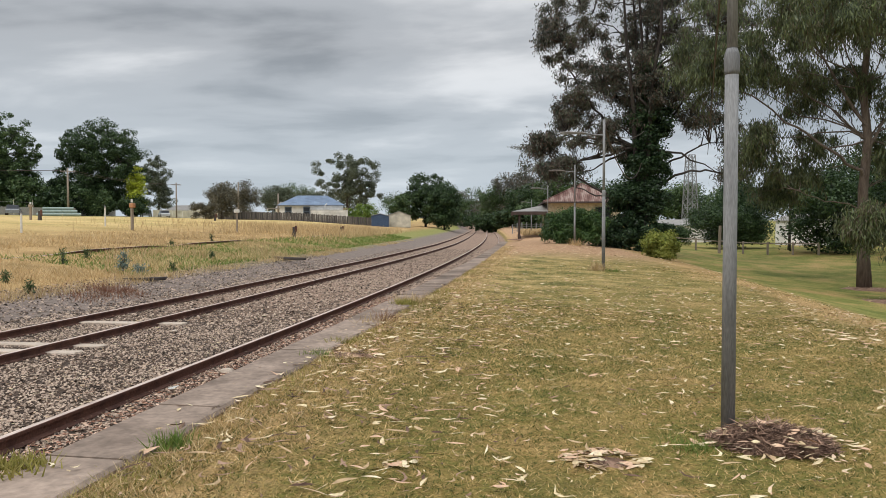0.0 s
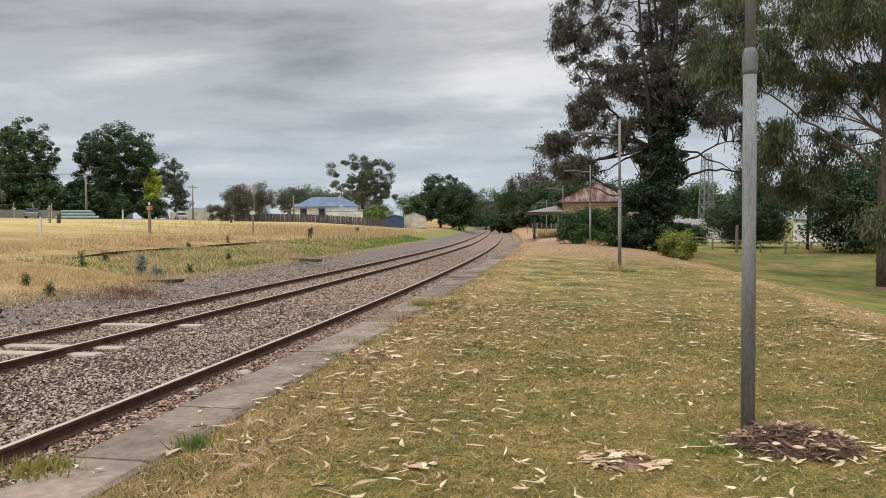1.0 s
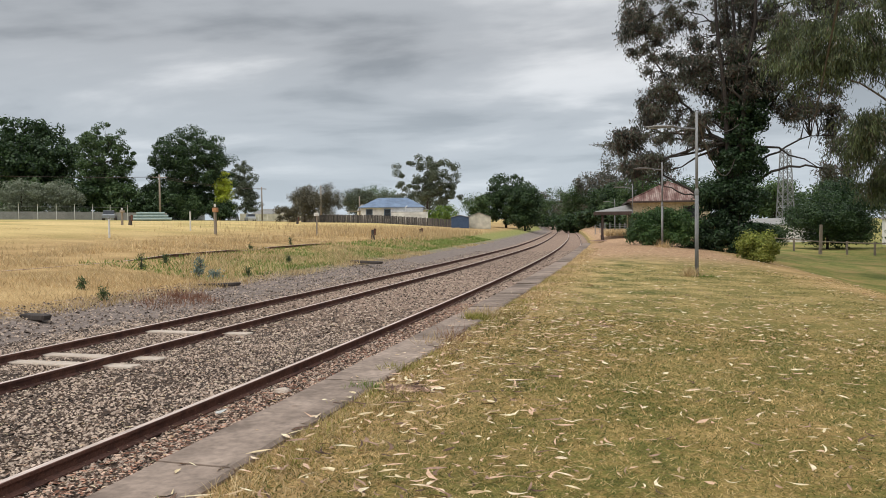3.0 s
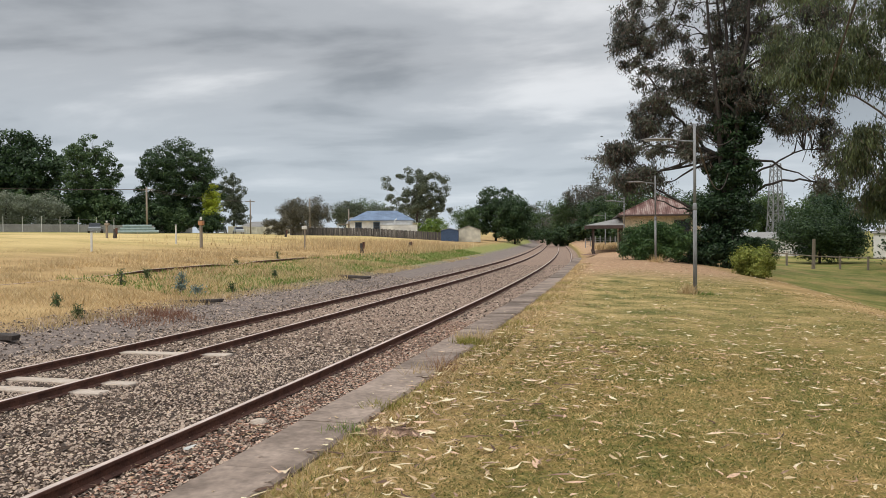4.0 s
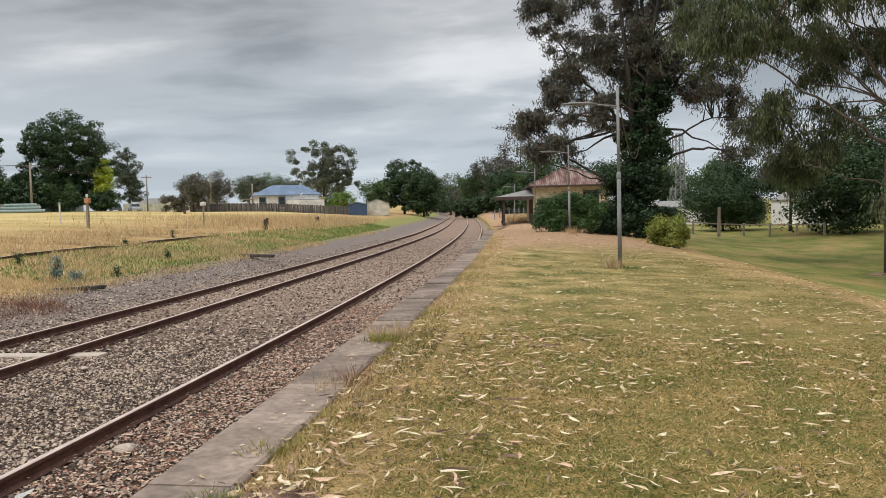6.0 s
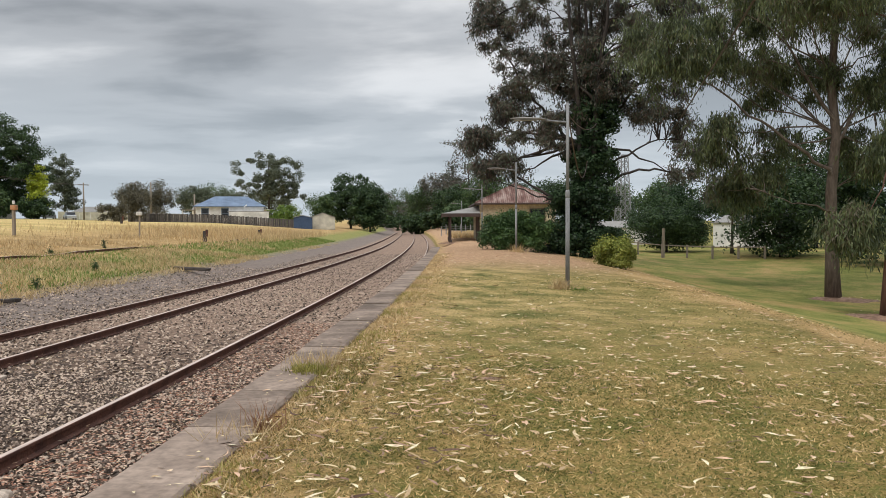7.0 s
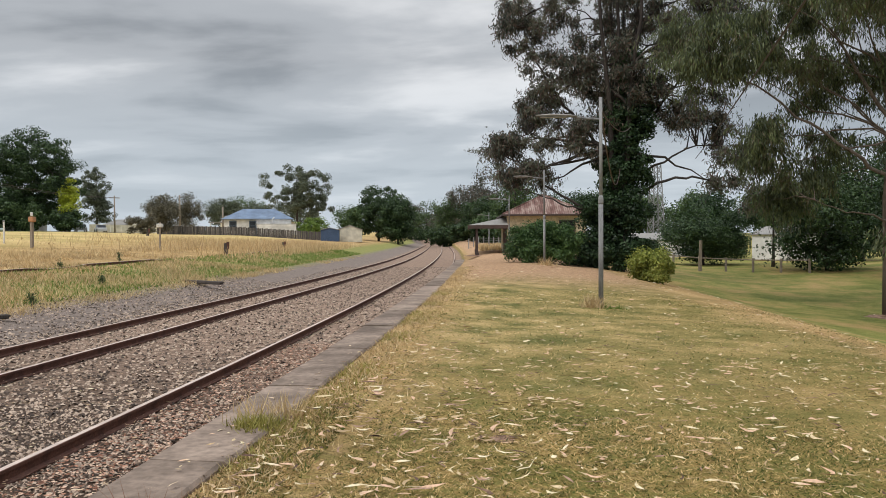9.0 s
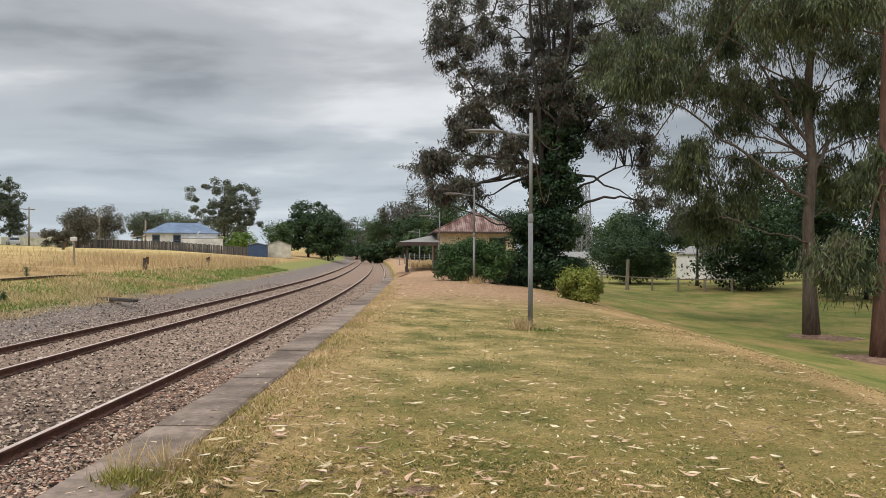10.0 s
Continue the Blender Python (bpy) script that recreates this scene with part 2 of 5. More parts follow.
def ground_zs(u, y):
    z = np.interp(u, [p[0] for p in PROFILE], [p[1] for p in PROFILE])
    ends = np.clip((y - PLATFORM_END) / 4.0, 0, 1) * (u > -4) * (u < 6.4)
    z = z * (1 - ends) + ends * np.interp(u, [p[0] for p in BANK], [p[1] for p in BANK])
    lane = np.clip(1 - np.abs(u + 1.5) / 9.0, 0, 1)
    z = z - 0.003 * (np.clip(y, -20, 230) - 8) * np.clip(lane * 2, 0, 1) * (u < 2.46)
    rise = 0.23 * np.exp(-((y - 36) / 13.0) ** 2) * np.clip((u - 2.4) / 2.5, 0, 1) * np.clip((9.5 - u) / 3.5, 0, 1)
    back = np.clip(0.036 * (y - 31), 0, 0.7) * np.clip((u - 9) / 3, 0, 1) * np.clip((60 - u) / 30, 0, 1)
    hill = 0.010 * np.clip(y - 240, 0, 260)
    soft = 0.02 * np.sin(u * 1.7 + y * 0.55) * np.sin(y * 0.9 - u * 0.4) * (u > 3.2) + 0.05 * np.sin(u * 0.21) * np.sin(y * 0.13) * (u < -12)
    return z + rise + hill + soft + back


def ground_z(x, y):
    return float(ground_zs(np.array([x - rail_x(y)]), np.array([float(y)]))[0])


# ---- building blocks ----


class Geo:
    """Collects vertices and faces of one mesh."""

    def __init__(self):
        self.v, self.f = [], []

    def add(self, verts, faces, m=None):
        k = len(self.v)
        self.v += [tuple(m @ Vector(p)) if m else tuple(p) for p in verts]
        self.f += [tuple(i + k for i in f) for f in faces]
        return self

    def box(self, x0, y0, z0, x1, y1, z1, bev=0.0, m=None):
        if bev <= 0:
            v = [(x0, y0, z0), (x1, y0, z0), (x1, y1, z0), (x0, y1, z0), (x0, y0, z1), (x1, y0, z1), (x1, y1, z1), (x0, y1, z1)]
            return self.add(v, [(3, 2, 1, 0), (4, 5, 6, 7), (0, 1, 5, 4), (1, 2, 6, 5), (2, 3, 7, 6), (3, 0, 4, 7)], m)
        bm = bmesh.new()
        bmesh.ops.create_cube(bm, size=1, matrix=Matrix.Translation(((x0 + x1) / 2, (y0 + y1) / 2, (z0 + z1) / 2)) @ Matrix.Diagonal((x1 - x0, y1 - y0, z1 - z0, 1)))
        bmesh.ops.bevel(bm, geom=list(bm.edges), offset=bev, segments=1, affect="EDGES")
        bm.verts.index_update()
        self.add([p.co for p in bm.verts], [[q.index for q in f.verts] for f in bm.faces], m)
        bm.free()
        return self

    def tube(self, pts, rads, n=8, m=None, caps=True):
        pts = [Vector([float(c) for c in p]) for p in pts]
        v, f = [], []
        ref = None
        for i, p in enumerate(pts):
            d = (pts[min(i + 1, len(pts) - 1)] - pts[max(i - 1, 0)]).normalized()
            if ref is None:
                ref = d.orthogonal().normalized()
            ref = (ref - d * ref.dot(d)).normalized()
            o = d.cross(ref)
            r = float(rads[i] if hasattr(rads, "__len__") else rads)
            for k in range(n):
                a = 2 * math.pi * k / n
                v.append(p + r * (math.cos(a) * ref + math.sin(a) * o))
            if i:
                b = (i - 1) * n
                f += [(b + k, b + (k + 1) % n, b + n + (k + 1) % n, b + n + k) for k in range(n)]
        if caps:
            f += [tuple(range(n - 1, -1, -1)), tuple(range(len(v) - n, len(v)))]
        return self.add(v, f, m)

    def prism(self, poly, y0, y1, m=None):
        """A profile in x and z drawn along y."""
        k = len(poly)
        v = [(x, y0, z) for x, z in poly] + [(x, y1, z) for x, z in poly]
        f = [tuple(range(k)), tuple(range(2 * k - 1, k - 1, -1))] + [(i, k + i, k + (i + 1) % k, (i + 1) % k) for i in range(k)]
        return self.add(v, f, m)

    def mesh(self, name, material, smooth=False):
        me = bpy.data.meshes.new(name)
        me.from_pydata(self.v, [], self.f)
        me.materials.append(material)
        me.update()
        if smooth:
            me.polygons.foreach_set("use_smooth", [True] * len(me.polygons))
        return me


def part(name, geo, material, parent, label="", smooth=False):
    ob = new(name, geo.mesh(name, material, smooth) if isinstance(geo, Geo) else geo)
    ob.parent = parent
    return tagged(ob, label)


def thing(name, x, y, z, turn, label, category, group="", kind=""):
    ob = new(name)
    ob.empty_display_size = 0.2
    ob.matrix_basis = pose(x, y, z, 0, 0, turn)
    return tagged(ob, label, category, group, kind)


def array_mesh(name, v, f, material):
    """A mesh from arrays of vertices and of faces with equal corners."""
    me = bpy.data.meshes.new(name)
    f = np.asarray(f, np.int32)
    me.vertices.add(len(v)); me.vertices.foreach_set("co", np.asarray(v, np.float32).ravel())
    me.loops.add(f.size); me.loops.foreach_set("vertex_index", f.ravel())
    me.polygons.add(len(f)); me.polygons.foreach_set("loop_start", np.arange(0, f.size, f.shape[1], dtype=np.int32))
    me.materials.append(material)
    me.update(calc_edges=True)
    me.validate()
    return me


def unit(a):
    return a / np.maximum(np.linalg.norm(a, axis=-1, keepdims=True), 1e-9)


def leaf_arrays(rng, centres, radii, count, length, width, droop, reach=2.6, dense=False):
    """Bent four-cornered leaves: either turned outwards on rounded clumps, or in hanging twig sprays that fan out from each clump."""
    if dense:
        k = rng.integers(0, len(centres), count)
        d = unit(rng.normal(size=(count, 3)))
        p = centres[k] + d * radii[k] * (0.36 + 0.70 * rng.random((count, 1)) ** 0.8)
        nor = unit(d * 1.1 + rng.normal(size=(count, 3)) * 0.55 + np.array([0, 0, 0.35]))
        way = unit(np.cross(nor, rng.normal(size=(count, 3))))
        side = np.cross(nor, way)
    else:
        per = 22
        twigs = len(centres) * per
        tk = np.repeat(np.arange(len(centres)), per)
        d = unit(rng.normal(size=(twigs, 3)) + np.array([0, 0, 0.15 - 0.25 * droop]))
        far = rng.uniform(0.5, 1.6, (twigs, 1))
        k = rng.integers(0, twigs, count)
        along = rng.random((count, 1)) ** 0.75
        run = d[k] * radii[tk[k]] * far[k] * along
        p = centres[tk[k]] + run + rng.normal(size=(count, 3)) * length * 0.42
        p[:, 2] -= (droop * 0.20 * reach * length * along[:, 0] ** 2)
        way = unit(d[k] * 0.5 + rng.normal(size=(count, 3)) * 0.7 + np.array([0, 0, -droop]))
        side = unit(np.cross(way, rng.normal(size=(count, 3))))
        nor = np.cross(way, side)
    ln = (length * rng.uniform(0.6, 1.35, (count, 1)))
    wd = (width * rng.uniform(0.6, 1.35, (count, 1)))
    a, c = p - way * ln * 0.5, p + way * ln * 0.5
    b = p + side * wd * 0.5 + nor * wd * 0.2 - way * ln * 0.08
    e = p - side * wd * 0.5 + nor * wd * 0.2 - way * ln * 0.08
    v = np.stack([a, b, c, e], 1).reshape(-1, 3)
    return v, np.arange(count * 4).reshape(-1, 4)


def crown_clumps(rng, blobs, size):
    """Clump centres that fill uneven ellipsoids, thicker towards their skin."""
    cs, rs = [], []
    for x, y, z, rx, ry, rz, n in blobs:
        d = unit(rng.normal(size=(n, 3))) * (rng.random((n, 1)) ** 0.42)
        cs.append(np.array([x, y, z]) + d * np.array([rx, ry, rz]))
        rs.append(size * rng.uniform(0.55, 1.3, (n, 1)) * np.array([1, 1, 0.75]))
    return np.concatenate(cs), np.concatenate(rs)


def tree(name, x, y, label, blobs, trunk_r, trunk_top, leaves, leaf, clump, foliage, bark=None, seed=1, droop=0.6, stems=1, category="tree", lean=(0, 0), group="", base=None, branchy=True, reach=2.6, dense=False, limbs=(), spread=1.0):
    """A tapered trunk with limbs that reach into the clumps of an uneven crown."""
    rng = np.random.default_rng(seed)
    t = thing(name, x, y, ground_z(x, y) - 0.05 if base is None else base, 0, label, category, group)
    cs, rs = crown_clumps(rng, blobs, clump)
    wood = Geo()
    spines = []
    for s in range(stems):
        off = rng.normal(size=2) * (0.25 * trunk_top if stems > 1 else 0.0) * 0.35 * spread
        pts = []
        for i in range(9):
            q = i / 8
            wob = rng.normal(size=2) * 0.003 * trunk_top
            pts.append((off[0] * q ** 1.3 + lean[0] * q + wob[0] * (i > 0), off[1] * q ** 1.3 + lean[1] * q + wob[1] * (i > 0), trunk_top * q))
        wood.tube(pts, [trunk_r / stems ** 0.5 * (1.25 if i == 0 else 1.0) * (1 - 0.82 * i / 8) for i in range(9)], 9)
        spines.append(np.array(pts))
    spine = np.concatenate([s[2:] for s in spines])
    if branchy:
        mains = rng.permutation(len(cs))[:max(4, len(cs) // 11)]
        nodes = list(spine)
        for r0, *bends in limbs:
            knots = [np.array(q, float) for q in bends]
            pts = []
            for i in range(len(knots) - 1):
                for q in np.linspace(0, 1, 5)[:-1]:
                    pts.append(knots[i] * (1 - q) + knots[i + 1] * q + rng.normal(size=3) * 0.4 * r0)
            pts.append(knots[-1])
            wood.tube(pts, [0.62 * r0 * (1 - 0.8 * i / (len(pts) - 1)) for i in range(len(pts))], 7, caps=False)
            nodes += pts[2:]

        def limb(a, c, r0, n, bow):
            far = np.linalg.norm(c - a)
            b = (a + c) / 2 + np.array([0, 0, bow * far]) + rng.normal(size=3) * 0.07 * far
            qs = np.linspace(0, 1, n)
            pts = [(1 - q) ** 2 * a + 2 * q * (1 - q) * b + q * q * c + rng.normal(size=3) * 0.02 * far * (0 < q < 1) for q in qs]
            wood.tube(pts, [r0 * (1 - 0.85 * q) for q in qs], 5, caps=False)
            return pts

        for k in mains:
            c = cs[k]
            out = np.linalg.norm(spine[:, :2] - c[:2], axis=1)
            cost = np.abs(spine[:, 2] - np.maximum(c[2] - 0.5 * out, 0.34 * trunk_top)) + 0.4 * out
            a = spine[int(np.argmin(cost))]
            frac = max(0.15, 1 - a[2] / trunk_top)
            nodes += limb(a, c, trunk_r * (0.08 + 0.15 * frac), 8, 0.06)[3:]
        nodes = np.array(nodes)
        for k, c in enumerate(cs):
            if k in mains:
                continue
            gap = np.linalg.norm(nodes - c, axis=1) + 0.6 * np.maximum(nodes[:, 2] - c[2], 0)
            a = nodes[int(np.argmin(gap))]
            limb(a, c, min(0.10 * trunk_r + 0.004, 0.05) * (0.6 + 0.4 * rng.random()), 5, 0.08)
    part("trunk", wood, bark or M_BARK_DARK, t, smooth=True)
    v, f = leaf_arrays(rng, cs, rs, leaves, leaf[0], leaf[1], droop, reach, dense)
    part("crown", array_mesh("crown", v, f, foliage), foliage, t)
    return t


def bush(name, x, y, label, w, d, h, leaves, leaf, foliage, seed=1, category="bush", group="", base=None, clumps=26, clump=0.4, lift=0.5):
    blobs = [(0, 0, h * lift, w * 0.5 - clump * 0.5, d * 0.5 - clump * 0.5, h * (1 - lift) - clump * 0.4, clumps), (0, 0, h * 0.28, w * 0.46 - clump * 0.4, d * 0.46 - clump * 0.4, h * 0.26, clumps // 2)]
    if h > 2.5:
        lobes = np.random.default_rng(seed + 900)
        for i in range(5):
            a = lobes.uniform(0, 6.28)
            blobs.append((math.cos(a) * w * 0.33, math.sin(a) * d * 0.33, h * lobes.uniform(0.35, 0.85), w * 0.2, d * 0.2, h * 0.16, clumps // 6))
    return tree(name, x, y, label, blobs, 0.05 + 0.02 * h, h * 0.6, leaves, leaf, clump, foliage, seed=seed, droop=0.0, stems=3, category=category, group=group, base=base, reach=1.0, dense=h > 1.0)


# ---- ground ----
us = sorted(set([round(v, 3) for v in np.concatenate([np.linspace(-420, -90, 14), np.linspace(-85, -22, 26), np.linspace(-21, -6, 31), np.linspace(-5.9, 2.45, 18), [2.46], np.linspace(2.6, 14, 46), np.linspace(15, 40, 16), np.linspace(55, 420, 12)])]))
ys = np.concatenate([np.linspace(-40, -2, 10), np.linspace(-1.4, 45, 130), np.linspace(46, 120, 60), np.linspace(124, 260, 36), np.linspace(280, 900, 18)])
UU, YY = np.meshgrid(np.array(us), ys)
ZZ = ground_zs(UU, YY)
XX = UU + rail_xs(YY)
nu, ny = len(us), len(ys)
idx = np.arange(nu * ny).reshape(ny, nu)
gf = np.stack([idx[:-1, :-1], idx[:-1, 1:], idx[1:, 1:], idx[1:, :-1]], -1).reshape(-1, 4)


def ground_material():
    m = bpy.data.materials.new("grass_gravel_and_dirt")
    m.use_nodes = True
    n, l = m.node_tree.nodes, m.node_tree.links
    b = n["Principled BSDF"]
    b.inputs["Roughness"].default_value = 0.95
    b.inputs["Specular IOR Level"].default_value = 0.15
    pos = n.new("ShaderNodeNewGeometry").outputs["Position"]
    sep = n.new("ShaderNodeSeparateXYZ"); l.new(pos, sep.inputs[0])
    lane = n.new("ShaderNodeAttribute"); lane.attribute_name = "lane"

    def tex(scale, detail=4, rough=0.55):
        t = n.new("ShaderNodeTexNoise")
        t.inputs["Scale"].default_value, t.inputs["Detail"].default_value, t.inputs["Roughness"].default_value = scale, detail, rough
        l.new(pos, t.inputs["Vector"])
        return t.outputs["Fac"]

    def ramp(fac, stops):
        r = n.new("ShaderNodeValToRGB")
        e = r.color_ramp.elements
        while len(e) < len(stops):
            e.new(0.5)
        for i, (p, c) in enumerate(stops):
            e[i].position, e[i].color = p, (*c, 1) if len(c) == 3 else c
        l.new(fac, r.inputs["Fac"])
        return r.outputs["Color"]

    def step(value, lo, hi, wobble=None, amount=0.0):
        if wobble is not None:
            w = n.new("ShaderNodeMath"); w.operation = "MULTIPLY_ADD"
            l.new(wobble, w.inputs[0]); w.inputs[1].default_value = amount; l.new(value, w.inputs[2])
            value = w.outputs[0]
            lo, hi = lo + amount * 0.5, hi + amount * 0.5
        r = n.new("ShaderNodeMapRange"); r.interpolation_type = "SMOOTHSTEP"
        r.inputs["From Min"].default_value, r.inputs["From Max"].default_value = lo, hi
        l.new(value, r.inputs["Value"])
        return r.outputs[0]

    def times(a, b2):
        t = n.new("ShaderNodeMath"); t.operation = "MULTIPLY"
        l.new(a, t.inputs[0])
        l.new(b2, t.inputs[1])
        return t.outputs[0]

    def mix(fac, a, b2):
        t = n.new("ShaderNodeMix"); t.data_type = "RGBA"
        l.new(fac, t.inputs["Factor"]); l.new(a, t.inputs["A"]); l.new(b2, t.inputs["B"])
        return t.outputs["Result"]

    fine, mids, wide = tex(60, 5), tex(7, 4), tex(0.45, 4)
    vwide = tex(0.12, 3)
    lawn = ramp(wide, [(0.32, (0.110, 0.110, 0.028)), (0.46, (0.180, 0.152, 0.042)), (0.56, (0.250, 0.178, 0.062)), (0.70, (0.32, 0.21, 0.085))])
    blend = n.new("ShaderNodeMath"); blend.operation = "MULTIPLY_ADD"; blend.inputs[1].default_value = 0.5
    halved = n.new("ShaderNodeMath"); halved.operation = "MULTIPLY"; halved.inputs[1].default_value = 0.5
    l.new(tex(1.6, 4, 0.6), halved.inputs[0]); l.new(tex(17, 5, 0.62), blend.inputs[0]); l.new(halved.outputs[0], blend.inputs[2])
    patchy = ramp(blend.outputs[0], [(0.36, (0.062, 0.074, 0.016)), (0.46, (0.150, 0.138, 0.037)), (0.54, (0.275, 0.185, 0.066)), (0.66, (0.44, 0.300, 0.130))])
    half = n.new("ShaderNodeValue"); half.outputs[0].default_value = 0.62
    lawn = mix(half.outputs[0], lawn, patchy)
    dryer = ramp(tex(1.3, 5, 0.62), [(0.34, (0.125, 0.128, 0.040)), (0.5, (0.265, 0.215, 0.080)), (0.66, (0.47, 0.345, 0.155))])
    wetside = n.new("ShaderNodeMapRange")
    wetside.inputs["From Min"].default_value, wetside.inputs["From Max"].default_value = 4.5, 8.5
    wetside.inputs["To Min"].default_value, wetside.inputs["To Max"].default_value = 1.0, 0.45
    l.new(lane.outputs["Fac"], wetside.inputs["Value"])
    soil = n.new("ShaderNodeVectorMath"); soil.operation = "SCALE"; soil.inputs["Scale"].default_value = 1.08
    l.new(lawn, soil.inputs[0])
    lawn = mix(step(sep.outputs["Y"], 9, 17, wide, 4), soil.outputs[0], lawn)
    lawn = mix(times(step(sep.outputs["Y"], 8, 17, wide, 5), wetside.outputs[0]), lawn, dryer)
    straw = ramp(wide, [(0.30, (0.27, 0.185, 0.08)), (0.5, (0.40, 0.265, 0.12)), (0.68, (0.51, 0.355, 0.17))])
    verge = ramp(mids, [(0.30, (0.14, 0.17, 0.045)), (0.5, (0.23, 0.235, 0.075)), (0.72, (0.38, 0.31, 0.13))])
    gravel = ramp(mids, [(0.3, (0.150, 0.122, 0.106)), (0.6, (0.250, 0.203, 0.175)), (0.8, (0.34, 0.258, 0.208))])
    bed = ramp(mids, [(0.3, (0.15, 0.106, 0.080)), (0.55, (0.30, 0.212, 0.160)), (0.75, (0.45, 0.32, 0.24))])
    dirt = ramp(mids, [(0.3, (0.30, 0.18, 0.105)), (0.55, (0.45, 0.29, 0.175)), (0.75, (0.54, 0.375, 0.215))])
    farlawn = ramp(tex(0.55, 8, 0.72), [(0.34, (0.135, 0.160, 0.042)), (0.46, (0.215, 0.220, 0.062)), (0.55, (0.31, 0.255, 0.090)), (0.66, (0.42, 0.290, 0.125))])
    u = lane.outputs["Fac"]
    col = mix(step(u, -30, -18, wide, 6), ramp(vwide, [(0.35, (0.36, 0.29, 0.105)), (0.5, (0.53, 0.395, 0.17)), (0.65, (0.62, 0.47, 0.22))]), straw)
    col = mix(step(n_neg(n, l, u), 60, 72, wide, 8), col, farlawn)
    col = mix(times(step(u, -13.2, -9.8, wide, 5), step(sep.outputs["Y"], 20, 31, wide, 10)), col, verge)
    col = mix(step(u, -8.6, -7.4, mids, 2.2), col, gravel)
    col = mix(step(u, -5.6, -4.6, mids, 1.2), col, bed)
    # shade in the gaps between near stones, painted into the bed colour
    gap_shade = ramp(mids, [(0.3, (0.045, 0.031, 0.023)), (0.7, (0.13, 0.090, 0.067))])
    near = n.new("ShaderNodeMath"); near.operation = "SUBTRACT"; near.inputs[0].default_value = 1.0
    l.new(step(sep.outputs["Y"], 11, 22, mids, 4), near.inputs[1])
    col = mix(times(near.outputs[0], step(u, -5.6, -4.6, mids, 1.2)), col, gap_shade)
    col = mix(step(u, 2.2, 2.5), col, lawn)
    edge = n.new("ShaderNodeMath"); edge.operation = "SUBTRACT"; edge.inputs[0].default_value = 1.0
    l.new(step(u, 2.7, 4.0, mids, 2.2), edge.inputs[1])
    col = mix(times(edge.outputs[0], step(u, 2.4, 2.6)), col, straw)
    brown = times(times(step(u, 2.5, 3.2), step(sep.outputs["Y"], 22, 30, mids, 8)), step(n_neg(n, l, u), -9.3, -7.6, mids, 1.6))
    col = mix(brown, col, dirt)
    col = mix(step(u, 9.4, 11.4, mids, 2.0), col, farlawn)
    below = n.new("ShaderNodeMath"); below.operation = "SUBTRACT"; below.inputs[0].default_value = 1.0
    l.new(step(u, 9.6, 11.2, wide, 1.8), below.inputs[1])
    col = mix(times(step(u, 7.8, 9.0, wide, 2.4), below.outputs[0]), col, straw)
    g = n.new("ShaderNodeMapRange")
    g.inputs["From Min"].default_value, g.inputs["From Max"].default_value = 0.25, 0.75
    g.inputs["To Min"].default_value, g.inputs["To Max"].default_value = 0.5, 1.55
    l.new(fine, g.inputs["Value"])
    s = n.new("ShaderNodeVectorMath"); s.operation = "SCALE"
    l.new(col, s.inputs[0]); l.new(g.outputs[0], s.inputs["Scale"])
    l.new(s.outputs[0], b.inputs["Base Color"])
    bp = n.new("ShaderNodeBump"); bp.inputs["Strength"].default_value = 0.7; bp.inputs["Distance"].default_value = 0.03
    l.new(fine, bp.inputs["Height"]); l.new(bp.outputs[0], b.inputs["Normal"])
    return m


def n_neg(n, l, v):
    t = n.new("ShaderNodeMath"); t.operation = "MULTIPLY"; t.inputs[1].default_value = -1.0
    l.new(v, t.inputs[0])
    return t.outputs[0]


M_GROUND = ground_material()
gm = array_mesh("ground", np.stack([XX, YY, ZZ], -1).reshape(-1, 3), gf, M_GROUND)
gm.attributes.new("lane", "FLOAT", "POINT").data.foreach_set("value", UU.ravel().astype(np.float32))
gm.polygons.foreach_set("use_smooth", [True] * len(gm.polygons))
ground = tagged(new("ground", gm), "mown lawn, dry grass paddock and gravel track bed", "ground", kind="structure")
# ---- railway ----


def lane_pt(u, y, z):
    return (rail_x(y) + u, y, z)


def rail_z(y):
    return RAIL_TOP - 0.003 * (min(max(y, -20), 230) - 8)


RAIL_SHAPE = [(-0.065, -0.135), (0.065, -0.135), (0.065, -0.122), (0.012, -0.105), (0.012, -0.038), (0.036, -0.030), (0.036, -0.004), (0.030, 0.0), (-0.030, 0.0), (-0.036, -0.004), (-0.036, -0.030), (-0.012, -0.038), (-0.012, -0.105), (-0.065, -0.122)]


def sweep(shape, line):
    g = Geo()
    k = len(shape)
    v, f = [], []
    for i, p in enumerate(line):
        a, b = Vector(line[max(i - 1, 0)]), Vector(line[min(i + 1, len(line) - 1)])
        d = (b - a).normalized()
        s = Vector((d.y, -d.x, 0)).normalized()
        for x, z in shape:
            v.append(Vector(p) + s * x + Vector((0, 0, z)))
        if i:
            o = (i - 1) * k
            f += [(o + j, o + (j + 1) % k, o + k + (j + 1) % k, o + k + j) for j in range(k)]
    f += [tuple(range(k - 1, -1, -1)), tuple(range(len(v) - k, len(v)))]
    return g.add(v, f)


def track_offset(y):
    """How far the second track's lane shifts as it closes in on the first."""
    return np.interp(y, [-40, 25, 70, 105, 230], [0, 0.02, 0.55, 0.5, 0.3])


STEPS = [-12 + 1.5 * i for i in range(60)] + [78 + 4 * i for i in range(40)]


